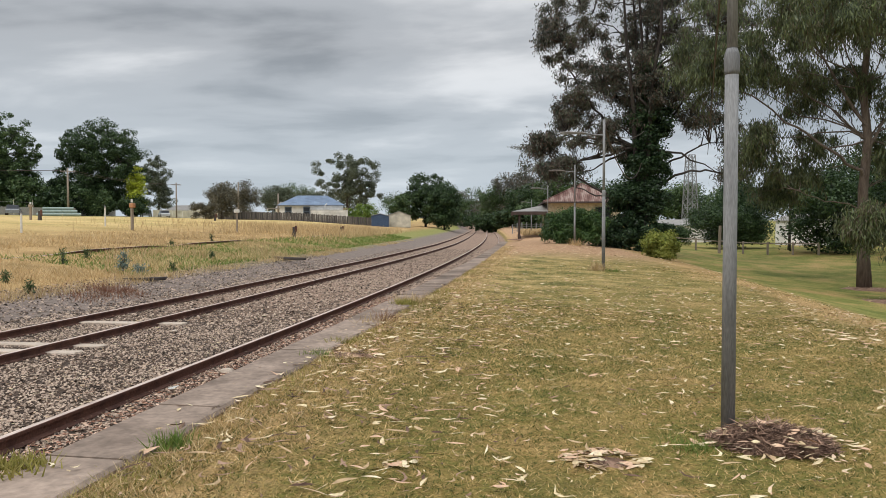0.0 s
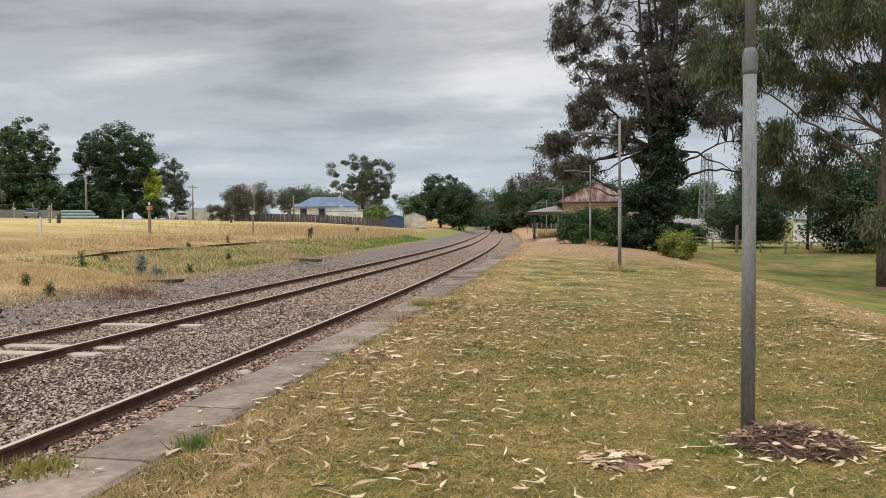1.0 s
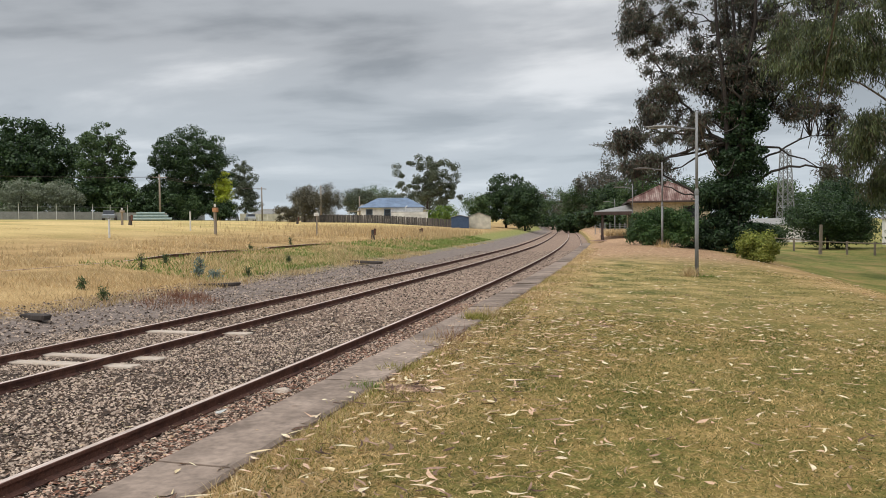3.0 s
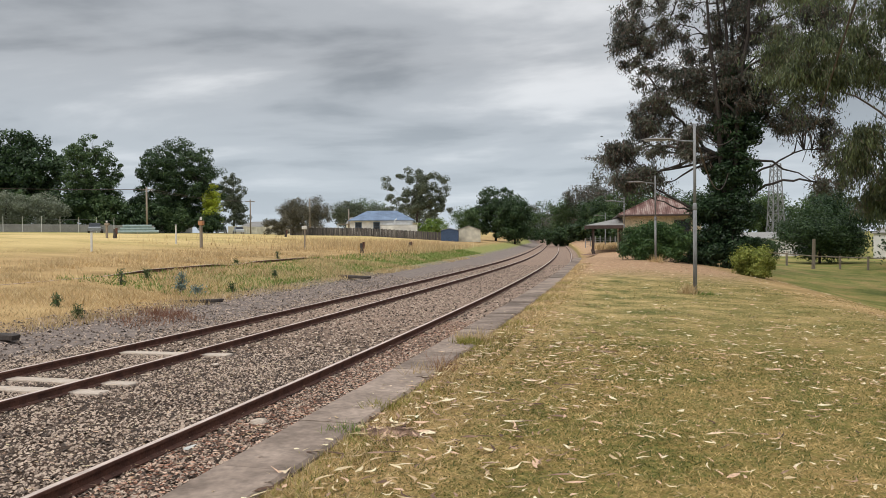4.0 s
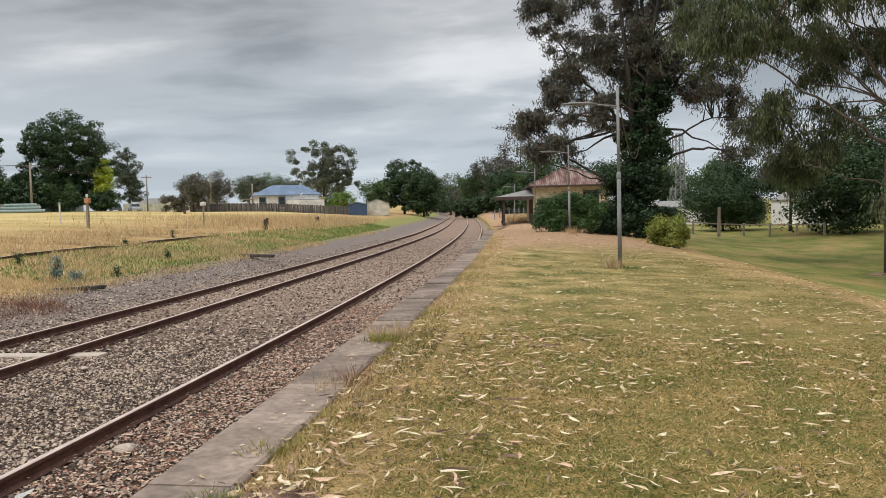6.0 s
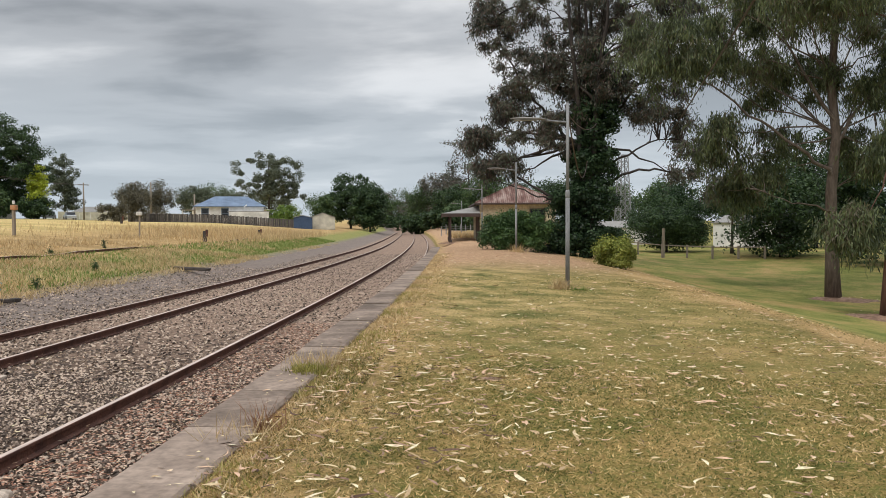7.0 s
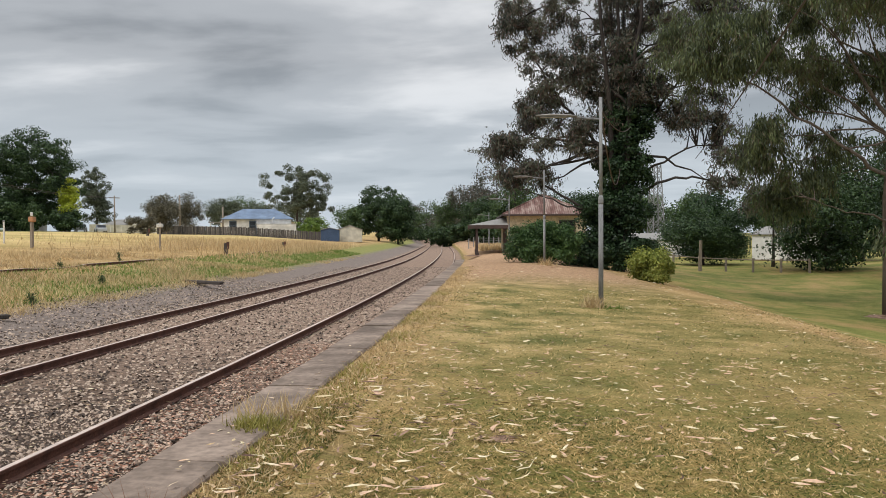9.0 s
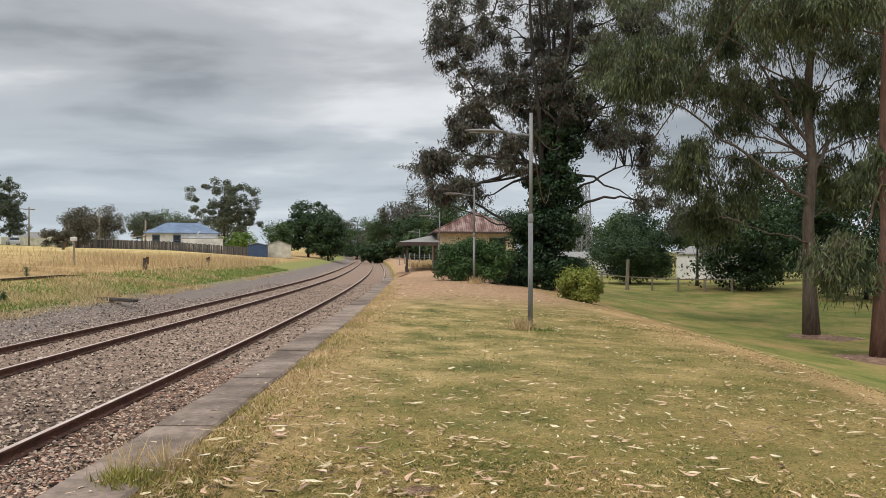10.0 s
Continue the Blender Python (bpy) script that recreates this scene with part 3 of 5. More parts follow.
def add_track(label, u_of, z_of, y_steps, sleeper_ys, group, pale=()):
    t = thing("railway_track", 0, 0, 0, 0, label, "railway track", group, "structure")
    for s in (0.0, 1.6 + 0.07):
        line = [lane_pt(u_of(y) + s - 0.035, y, z_of(y)) for y in y_steps]
        r = part("rail", sweep(RAIL_SHAPE, line), M_RAIL, t)
        top = part("rail_head", sweep([(-0.031, -0.002), (0.031, -0.002), (0.026, 0.003), (-0.026, 0.003)], line), M_RAILTOP, r, "worn running surface")
    shared = {}
    for i, y in enumerate(sleeper_ys):
        m = M_SLEEPER_PALE if i in pale else M_SLEEPER
        if m.name not in shared:
            shared[m.name] = Geo().box(-1.35, -0.125, -0.13, 1.35, 0.125, 0.0, 0.012).mesh("sleeper", m)
        o = new("sleeper", shared[m.name])
        o.parent = t
        sl = (rail_x(y + 1) - rail_x(y - 1)) / 2
        o.matrix_basis = pose(rail_x(y) + u_of(y) + 0.80, y, z_of(y) - (0.098 if i in pale else 0.165) + random.uniform(-0.02, 0.004), 0, 0, -math.degrees(math.atan(sl)) + random.uniform(-1.5, 1.5))
    return t


sleeper_ys = [0.3 + 0.68 * i for i in range(95)]
add_track("rusty rails on sleepers sunk in brown ballast beside the platform", lambda y: 0.0, rail_z, STEPS, sleeper_ys, "railway tracks")
add_track("rusty rails on weathered sleepers in grey ballast", lambda y: -4.72 + float(track_offset(y)), rail_z, STEPS, sleeper_ys, "railway tracks", pale=(15, 16, 20))
SIDE_STEPS = [6 + 1.5 * i for i in range(50)]


def side_z(y):
    bared = float(np.interp(y, [24, 27, 32, 33.5, 35.5, 42, 45, 58, 61, 72, 75], [0, 1, 1, 0, 1, 1, 0, 0, 1, 1, 0]))
    return ground_z(rail_x(y) - 13.9, y) - 0.07 + 0.12 * bared


add_track("disused rusty siding rails lost in dry grass", lambda y: -14.7, side_z, SIDE_STEPS, [8 + 0.75 * i for i in range(80)], "railway tracks")

# ---- platform edge ----
platform = thing("platform", 0, 0, 0, 0, "low platform edged with old concrete coping slabs", "platform", kind="structure")
steps_y = [-12 + 1.0 * i for i in range(56)]
wall = sweep([(-0.03, -1.1), (0.32, -1.1), (0.32, -0.115), (-0.03, -0.115)], [lane_pt(2.38, y, 0.075) for y in steps_y])
part("platform_wall", wall, M_CONCRETE, platform, "stained concrete face")
yy = 8.44 - 1.035 * 17
while yy < PLATFORM_END:
    ln = 1.035
    g = Geo()
    z0 = 0.075 + random.uniform(-0.006, 0.006)
    a, b = lane_pt(2.30, yy + 0.006, 0), lane_pt(2.30, yy + ln - 0.006, 0)
    w = 0.44 + random.uniform(-0.015, 0.015)
    v = []
    for x, y, _ in (a, b):
        for dx, dz in ((0.012, -0.12), (0.0, -0.108), (0.0, -0.014), (0.014, 0.0), (w - 0.02, 0.0), (w, -0.018), (w, -0.12)):
            v.append((x + dx, y, z0 + dz))
    n7 = 7
    f = [tuple(range(6, -1, -1)), tuple(range(7, 14))] + [(i, (i + 1) % n7, n7 + (i + 1) % n7, n7 + i) for i in range(n7)]
    part("coping_slab", g.add(v, f), M_CONCRETE, platform)
    yy += ln

# ---- lamp posts ----


def lamp_post(x, y, arm_z, label, joint_z, top_z, r0, arm=True, turn=0, arm_len=1.15):
    z = ground_z(x, y)
    t = thing("lamp_post", x, y, z - 0.03, turn, label, "lamp post", "platform lamp posts")
    h = joint_z - z
    part("lower_pole", Geo().tube([(0, 0, 0), (0, 0, h)], [r0 * 1.04, r0], 16), M_GALV, t, smooth=True)
    part("joint_collar", Geo().tube([(0, 0, h - 0.10), (0, 0, h - 0.075), (0, 0, h - 0.01), (0, 0, h + 0.02), (0, 0, h + 0.055)], [r0 * 1.02, r0 * 1.14, r0 * 1.16, r0 * 1.08, r0 * 0.8], 16), M_GALV, t, smooth=True)
    part("upper_pole", Geo().tube([(0, 0, h), (0, 0, top_z - z)], [r0 * 0.76, r0 * 0.72], 14), M_GALV, t, smooth=True)
    az = arm_z - z
    part("arm", Geo().tube([(0, 0, az), (-0.25, 0, az + 0.02), (-0.52 * arm_len / 1.15, 0, az + 0.06)], [0.022, 0.021, 0.02], 8), M_GALV, t, smooth=True)
    hd = part("lamp_head", Geo().tube([(-0.42 * arm_len / 1.15, 0, az + 0.05), (-0.55 * arm_len / 1.15, 0, az + 0.075), (-0.9 * arm_len / 1.15, 0, az + 0.10), (-arm_len, 0, az + 0.10)], [0.022, 0.040, 0.045, 0.015], 10, Matrix.Translation((0, 0, (az + 0.08) * 0.4)) @ Matrix.Diagonal((1, 1.7, 0.6, 1))), M_ZINC, t, "long flat grey lantern", smooth=True)
    part("lens", Geo().box(-arm_len * 0.93, -0.05, az + 0.048, -arm_len * 0.52, 0.05, az + 0.062, 0.004), M_ZINC, hd, "dull plastic lens")
    return t


lamp_post(0.87, 4.86, 3.36, "galvanised steel lamp post rising from a bark heap", 2.20, 3.75, 0.040)
lamp_post(0.475, 19.55, 3.36, "galvanised steel lamp post with an arm lantern", 1.95, 3.75, 0.042)
lamp_post(-0.42, 34.76, 3.43, "slim steel lamp post with an arm lantern beside a shrub", 2.0, 3.75, 0.042)
lamp_post(-2.3, 49.6, 3.3, "slim steel lamp post with an arm lantern by the verandah", 1.9, 3.6, 0.042)
lamp_post(-5.4, 80.0, 3.2, "slim steel lamp post with an arm lantern beyond the verandah", 1.9, 3.5, 0.042)

# ---- station building ----


sz = ground_z(-1.0, 62.0) - 0.1
station = thing("station_building", -0.55, 68.8, sz, 5.0, "old cream railway station with rusty hipped iron roof and verandah", "building")
part("wall", Geo().box(-2.9, -5.8, 0, 2.9, 5.8, 3.05), M_CREAM, station)
hip = Geo()
hv = [(-3.25, -6.2, 3.05), (3.25, -6.2, 3.05), (3.25, 6.2, 3.05), (-3.25, 6.2, 3.05), (0, -3.2, 4.6), (0, 3.2, 4.6), (-3.25, -6.2, 3.0), (3.25, -6.2, 3.0), (3.25, 6.2, 3.0), (-3.25, 6.2, 3.0)]
hip.add(hv, [(0, 1, 4), (1, 2, 5, 4), (2, 3, 5), (3, 0, 4, 5), (9, 8, 7, 6), (0, 6, 7, 1), (1, 7, 8, 2), (2, 8, 9, 3), (3, 9, 6, 0)])
roof = part("roof", hip, M_RUSTROOF, station, "rusted corrugated hip roof")
ribs = Geo()
for i in range(41):
    x = -3.15 + 6.3 * i / 40
    q = 1 - abs(x) / 3.25
    ribs.tube([(x, -6.2, 3.065), (x, -6.2 + 3.0 * q, 3.065 + 1.55 * q)], 0.022, 4)
part("corrugation", ribs, M_RUSTROOF, roof)
caps = Geo().tube([(-3.25, -6.2, 3.07), (0, -3.2, 4.63)], 0.05, 6).tube([(3.25, -6.2, 3.07), (0, -3.2, 4.63)], 0.05, 6).tube([(0, -3.2, 4.63), (0, 3.2, 4.63)], 0.05, 6)
part("ridge_cap", caps, M_RUSTROOF, roof)
part("gutter", Geo().box(-3.33, -6.32, 2.90, 3.33, -6.2, 3.04, 0.02).box(-3.36, -6.2, 2.90, -3.25, 6.3, 3.04, 0.02), M_DARKTRIM, station, "dark red-brown gutter and fascia")
part("window", Geo().box(1.0, -5.86, 1.0, 2.0, -5.78, 2.5, 0.02), M_GLASS, station)
part("window_frame", Geo().box(0.9, -5.88, 0.9, 1.0, -5.77, 2.6).box(2.0, -5.88, 0.9, 2.1, -5.77, 2.6).box(1.0, -5.88, 2.5, 2.0, -5.77, 2.6).box(1.0, -5.88, 0.9, 2.0, -5.77, 1.0).box(1.0, -5.875, 1.72, 2.0, -5.79, 1.78), M_DARKTRIM, station)
ver = part("verandah_roof", Geo().prism([(-2.9, 2.86), (-5.75, 2.26), (-5.75, 2.20), (-2.9, 2.80)], -4.0, 5.9).add([(-5.75, -6.7, 2.26), (-2.9, -6.7, 2.26), (-2.9, -4.0, 2.86), (-5.75, -4.0, 2.26), (-5.75, -6.7, 2.2), (-2.9, -6.7, 2.2), (-2.9, -4.0, 2.2), (-5.75, -4.0, 2.2)], [(0, 1, 2), (0, 2, 3), (7, 6, 5, 4), (0, 4, 5, 1), (1, 5, 6, 2), (3, 7, 4, 0), (2, 6, 7, 3)]), M_ZINC, station, "pale grey corrugated verandah roof")
vr = Geo()
for i in range(60):
    y = -4.0 + 9.9 * i / 59
    vr.tube([(-2.9, y, 2.87), (-5.75, y, 2.27)], 0.02, 4)
part("corrugation", vr, M_ZINC, ver)
part("fascia", Geo().box(-5.82, -6.8, 1.98, -2.9, -6.71, 2.24, 0.01).box(-5.84, -6.71, 1.98, -5.76, 5.9, 2.24, 0.01), M_DARKTRIM, station)
for y in (-6.5, -2.4, 1.7, 5.6):
    part("verandah_post", Geo().box(-5.22, y - 0.07, 0, -5.08, y + 0.07, 2.1, 0.01).box(-5.28, y - 0.12, 0, -5.02, y + 0.12, 0.25, 0.02), M_DARKTRIM, station)
part("end_wall", Geo().box(-3.2, -5.6, 0, -2.9, -5.5, 2.3), M_DARKTRIM, station)

# ---- cottage across the line ----
def cottage(x, y, turn):
    z = ground_z(x, y) + 0.1
    c = thing("cottage", x, y, z, turn, "white weatherboard cottage with a blue-grey hipped roof", "house")
    part("wall", Geo().box(-6.0, -4.5, -0.6, 6.0, 4.5, 3.0), M_WHITE, c)
    v = [(-6.4, -4.9, 3.0), (6.4, -4.9, 3.0), (6.4, 4.9, 3.0), (-6.4, 4.9, 3.0), (-2.9, 0, 4.95), (2.9, 0, 4.95), (-6.4, -4.9, 2.9), (6.4, -4.9, 2.9), (6.4, 4.9, 2.9), (-6.4, 4.9, 2.9)]
    rf = part("roof", Geo().add(v, [(0, 1, 5, 4), (1, 2, 5), (2, 3, 4, 5), (3, 0, 4), (9, 8, 7, 6), (0, 6, 7, 1), (1, 7, 8, 2), (2, 8, 9, 3), (3, 9, 6, 0)]), M_BLUEROOF, c, "blue-grey sheet roof")
    rb = Geo()
    for i in range(40):
        x1 = -6.2 + 12.4 * i / 39
        q = min(1.0, (6.4 - abs(x1)) / 3.5)
        rb.tube([(x1, -4.9, 3.02), (x1, -4.9 + 4.9 * q, 3.02 + 1.95 * q)], 0.03, 4)
    part("roof_ribs", rb, M_BLUEROOF, rf)
    part("gutter", Geo().box(-6.5, -5.02, 2.86, 6.5, -4.9, 3.0, 0.02), M_SLATETRIM, c)
    part("lean_to", Geo().prism([(-0.2, 0.0), (6.9, 0.0), (6.9, 2.0), (-0.2, 2.0)], -6.4, -4.5), M_WHITE, c, "white lean-to along the back")
    part("lean_to_roof", Geo().prism([(-6.7, 2.02), (-4.5, 2.55), (-4.5, 2.62), (-6.7, 2.09)], -7.1, 0.4, pose(0, 0, 0, 0, 0, 90) @ Matrix.Scale(-1, 4, (1, 0, 0)) @ Matrix.Scale(1, 4, (0, 1, 0))), M_WHITE, c)
    for x0 in (-4.9, -1.4):
        w = part("window", Geo().box(x0, -4.56, 0.9, x0 + 1.0, -4.47, 2.5), M_GLASS, c)
        part("window_frame", Geo().box(x0 - 0.16, -4.6, 0.75, x0, -4.46, 2.65).box(x0 + 1.0, -4.6, 0.75, x0 + 1.16, -4.46, 2.65).box(x0, -4.6, 2.5, x0 + 1.0, -4.46, 2.65).box(x0, -4.6, 0.75, x0 + 1.0, -4.46, 0.9).box(x0, -4.59, 1.66, x0 + 1.0, -4.5, 1.74), M_SLATETRIM, w)
    part("lean_to_gutter", Geo().box(-0.35, -6.82, 1.93, 7.15, -6.70, 2.05, 0.01), M_ZINC, c, "grey gutter along the lean-to")
    part("corner_board", Geo().box(-0.28, -6.5, -0.6, -0.14, -4.52, 2.0), M_SLATETRIM, c)
    part("flue", Geo().tube([(2.6, -5.6, 2.3), (2.6, -5.6, 2.9), (3.0, -5.6, 3.25)], 0.09, 8), M_WHITE, c, "white bent flue pipe")
    part("porch_post", Geo().box(-8.4, -4.4, 0, -8.25, -4.25, 2.3), M_WHITE, c)
    part("porch_roof", Geo().box(-8.7, -4.6, 2.3, -6.0, 1.0, 2.4), M_ZINC, c)
    return c


cottage(-53.0, 145.5, 18)

# paling fence in front of the cottage
fence = thing("paling_fence", 0, 0, 0, 0, "weathered grey timber paling fence", "fence")
p0, p1 = Vector((-66.0, 131.5)), Vector((-36.0, 132.5))
pal = {}
for i in range(200):
    q = (p1 - p0) * (i / 199) + p0
    h = 1.55 + 0.04 * math.sin(i * 12.9)
    key = i % 5
    if key not in pal:
        pal[key] = Geo().box(-0.07, -0.012, -0.1, 0.07, 0.012, 1.38 + 0.03 * key, 0).mesh("paling", M_FENCE)
    o = new("paling", pal[key]); o.parent = fence
    o.matrix_basis = pose(q.x, q.y, ground_z(q.x, q.y), 0, random.uniform(-1.5, 1.5), 2)
# ---- sheds and far buildings ----


def shed(name, x, y, w, d, h, rise, turn, walls, roofm, label, category="shed", door=False):
    z = ground_z(x, y) - 0.05
    t = thing(name, x, y, z, turn, label, category)
    part("wall", Geo().prism([(-w / 2, 0), (w / 2, 0), (w / 2, h), (0, h + rise), (-w / 2, h)], -d / 2, d / 2), walls, t)
    o = 0.12
    part("roof", Geo().prism([(-w / 2 - o, h - 0.02), (0, h + rise + 0.03), (w / 2 + o, h - 0.02), (w / 2 + o, h + 0.05), (0, h + rise + 0.10), (-w / 2 - o, h + 0.05)], -d / 2 - o, d / 2 + o), roofm, t)
    if door:
        part("door", Geo().box(-w * 0.3, -d / 2 - 0.03, 0, w * 0.3, -d / 2 + 0.02, h * 0.9, 0.01), M_WHITE, t)
    return t


shed("garden_shed", -35.2, 131.0, 3.0, 2.6, 1.9, 0.35, 12, M_BLUESHED, M_ZINC, "small blue steel garden shed beside the fence")
shed("garage", -33.6, 138.0, 4.2, 8.0, 2.1, 0.75, 14, M_CREAMSHED, M_ZINC, "long cream steel garage behind the blue shed", "garage")
shed("shed", 9.3, 74.0, 4.6, 5.0, 1.5, 0.5, 60, M_WHITE, M_ZINC, "low white shed with an iron roof behind the station")
shed("shed", 17.3, 61.5, 3.6, 5.0, 1.8, 0.5, 40, M_WHITE, M_ZINC, "pale grey steel shed half hidden by trees", door=True)
shed("cottage", -96, 176, 10, 7, 1.7, 1.3, 80, M_WHITE, M_ZINC, "small pale house far beyond the road", "house")
shed("cottage", -97, 138, 9, 7, 2.4, 1.2, 100, M_WHITE, M_ZINC, "pale house half hidden behind roadside trees", "house")
shed("cottage", -62.5, 160, 7, 6, 2.6, 1.4, 95, M_CREAMSHED, M_ZINC, "small house behind the paling fence", "house")

# ---- trees ----
tree("gum_tree", 2.75, 38.6, "tall dark gum tree with ivy-clad trunk and reddish new growth",
     [(-3.7, 0, 10.8, 1.6, 1.6, 1.9, 27), (-2.3, -0.5, 8.3, 1.8, 1.6, 1.3, 26), (-3.5, 0, 6.8, 1.3, 1.3, 0.8, 16), (-4.7, 0, 5.3, 1.5, 1.1, 0.6, 14), (-3.8, -0.3, 4.1, 1.3, 0.9, 0.6, 15), (-1.9, -0.6, 5.4, 1.3, 1.0, 1.0, 15), (0.2, 0, 9.6, 2.4, 2.2, 2.4, 58), (0.4, 0, 7.0, 1.9, 1.6, 1.2, 24), (0.3, 0, 13.6, 4.8, 4.0, 2.6, 66), (2.8, 0, 8.6, 1.9, 1.8, 1.6, 27), (3.5, 0.2, 6.4, 1.6, 1.3, 0.9, 19), (4.7, 0, 5.0, 1.2, 1.0, 0.6, 9), (3.4, 0, 11.2, 2.2, 2.0, 1.6, 28), (4.1, -0.2, 3.75, 0.7, 0.5, 0.25, 4)],
     0.44, 13.5, 118000, (0.195, 0.045), 0.58, M_GUM, M_BARK_DARK, seed=3, droop=0.9, stems=6, spread=1.25,
     limbs=((0.14, (0, 0, 2.2), (-1.3, -0.4, 2.6), (-2.5, -0.5, 3.2), (-3.7, -0.4, 4.2), (-4.8, -0.2, 5.2)),
            (0.08, (-1.3, -0.4, 2.6), (-2.2, -0.7, 2.75), (-3.4, -0.6, 3.3), (-4.4, -0.6, 3.6)),
            (0.12, (0.3, 0, 3.0), (1.5, -0.2, 3.7), (3.0, -0.3, 3.95), (4.0, -0.3, 3.6), (4.9, -0.3, 3.35)),
            (0.10, (0.3, 0, 3.8), (1.8, 0, 4.6), (3.1, 0, 5.3), (4.6, 0, 5.2)),
            (0.13, (-0.2, 0, 4.4), (-1.4, -0.3, 6.0), (-2.6, -0.4, 7.4), (-3.8, -0.2, 9.4), (-4.2, 0, 11.2)),
            (0.13, (0.3, 0, 4.6), (1.3, 0.2, 6.4), (2.6, 0.1, 8.2), (3.4, 0, 10.8))))
tree("ivy", 2.75, 38.3, "dense dark ivy and creeper swallowing the gum trunk",
     [(-0.45, 0, 0.9, 1.9, 1.35, 0.9, 80), (-0.3, 0, 2.5, 1.45, 1.1, 1.1, 84), (0.1, 0, 4.3, 1.15, 0.9, 1.2, 74), (0.3, 0, 6.2, 0.95, 0.8, 1.2, 56), (0.4, 0, 8.0, 0.7, 0.6, 1.1, 30)],
     0.2, 6.5, 60000, (0.11, 0.096), 0.42, M_IVY, seed=5, droop=0.2, stems=3, category="ivy", dense=True)
tree("gum_tree", 10.35, 31.2, "spreading gum tree with pale trunk and drooping green foliage",
     [(-2.44, 0.24, 10.6, 4.15, 3.42, 2.1, 66), (0.98, 0.0, 11.3, 3.9, 3.66, 3.2, 66), (0.24, 0.0, 15.87, 5.12, 4.39, 2.93, 36), (2.44, 0.73, 7.82, 2.68, 2.44, 1.83, 34), (-5.25, 0.37, 8.67, 2.07, 1.83, 1.46, 32), (-3.54, 0.73, 5.62, 0.98, 0.98, 1.46, 14), (-2.56, 1.1, 4.16, 0.98, 0.85, 1.1, 11), (-0.98, 1.46, 7.82, 2.07, 1.59, 1.22, 21), (-3.0, 0.6, 8.2, 1.6, 1.4, 0.8, 9), (-1.1, 1.1, 5.26, 1.22, 0.98, 1.22, 9), (1.95, 1.22, 5.14, 1.59, 1.22, 1.22, 20), (3.42, 0.24, 11.72, 2.93, 2.68, 2.68, 26)],
     0.225, 15.0, 160000, (0.19, 0.036), 0.80, M_GUM_LIGHT, M_BARK, seed=8, droop=2.0, lean=(-0.12, 0.2),
     limbs=((0.115, (0.0, 0.0, 4.28), (-0.85, -0.12, 4.89), (-2.56, -0.12, 6.11), (-4.15, 0.0, 7.45), (-5.61, 0.12, 8.31)), (0.063, (0.0, 0.0, 2.94), (-0.73, -0.37, 3.25), (-1.59, -0.49, 3.31), (-2.68, -0.37, 3.79)), (0.103, (0.0, 0.0, 5.38), (1.1, 0.24, 6.84), (2.44, 0.49, 8.06), (3.42, 0.49, 10.5)), (0.115, (0.0, 0.0, 6.11), (-1.22, 0.24, 8.31), (-2.68, 0.37, 10.5))))
tree("gum_tree", 9.5, 25.4, "reddish-barked gum tree with drooping green foliage at the lawn edge",
     [(-0.9, 0.0, 2.6, 0.7, 0.6, 0.9, 10), (0.7, 0.2, 4.6, 1.0, 0.9, 1.1, 13), (1.5, 0.3, 3.4, 1.2, 1.1, 1.3, 14), (2.4, 0, 6.0, 1.6, 1.4, 1.6, 16), (2.6, 0.3, 9.2, 3.2, 2.8, 2.2, 28), (-1.6, 0.2, 8.8, 2.2, 1.8, 1.5, 22), (0.6, 0, 12.6, 4.0, 3.4, 2.6, 26)],
     0.23, 13.0, 84000, (0.18, 0.034), 0.58, M_GUM_LIGHT, M_REDBARK, seed=11, droop=2.0, lean=(0.5, 0.4))
bush("shrub", -0.45, 36.8, "large rounded dark green shrub beside the station", 3.5, 2.8, 1.85, 32000, (0.09, 0.055), M_SHRUB, seed=14, clumps=120, clump=0.34)
bush("shrub", 2.85, 30.4, "small rounded yellow-green shrub at the lawn edge", 1.6, 1.5, 1.2, 16000, (0.075, 0.045), M_YELLOWSHRUB, seed=15, clumps=70, clump=0.26)
bush("hedge_tree", 9.6, 55.5, "dense dark green hedge tree behind the fence", 7.2, 5.0, 4.0, 28000, (0.125, 0.085), M_ELM, seed=21, category="tree", clumps=60, clump=0.7)
for i, (x, y, w, h) in enumerate([(14.5, 48.5, 7.4, 5.2), (18.0, 43.0, 7, 6.4), (21.5, 37.0, 7, 6.6), (24.5, 31, 7, 6.8), (27, 24, 8, 7), (12.8, 66.0, 5.0, 5.6), (20, 58, 8, 8)]):
    bush("hedge_tree", x, y, "dark roadside tree mass beyond the lawn", w, 5.5, h, 14000, (0.18, 0.13), M_IVY if i % 2 else M_ELM, seed=30 + i, category="tree", group="trees beyond the lawn", clumps=70, clump=0.8)


tree("roadside_tree", 12.8, 52.0, "small dark tree overhanging the pale shed", [(0, 0, 3.9, 2.0, 1.6, 1.0, 26), (1.8, -0.3, 3.2, 1.2, 1.2, 0.9, 14)], 0.10, 4.2, 12000, (0.2, 0.09), 0.6, M_GUM, seed=61, droop=0.8)

bush("bush", 6.2, 60.0, "low dark bush before the white shed", 3.6, 2.5, 1.7, 14000, (0.11, 0.075), M_ELM, seed=62, clumps=50, clump=0.4)


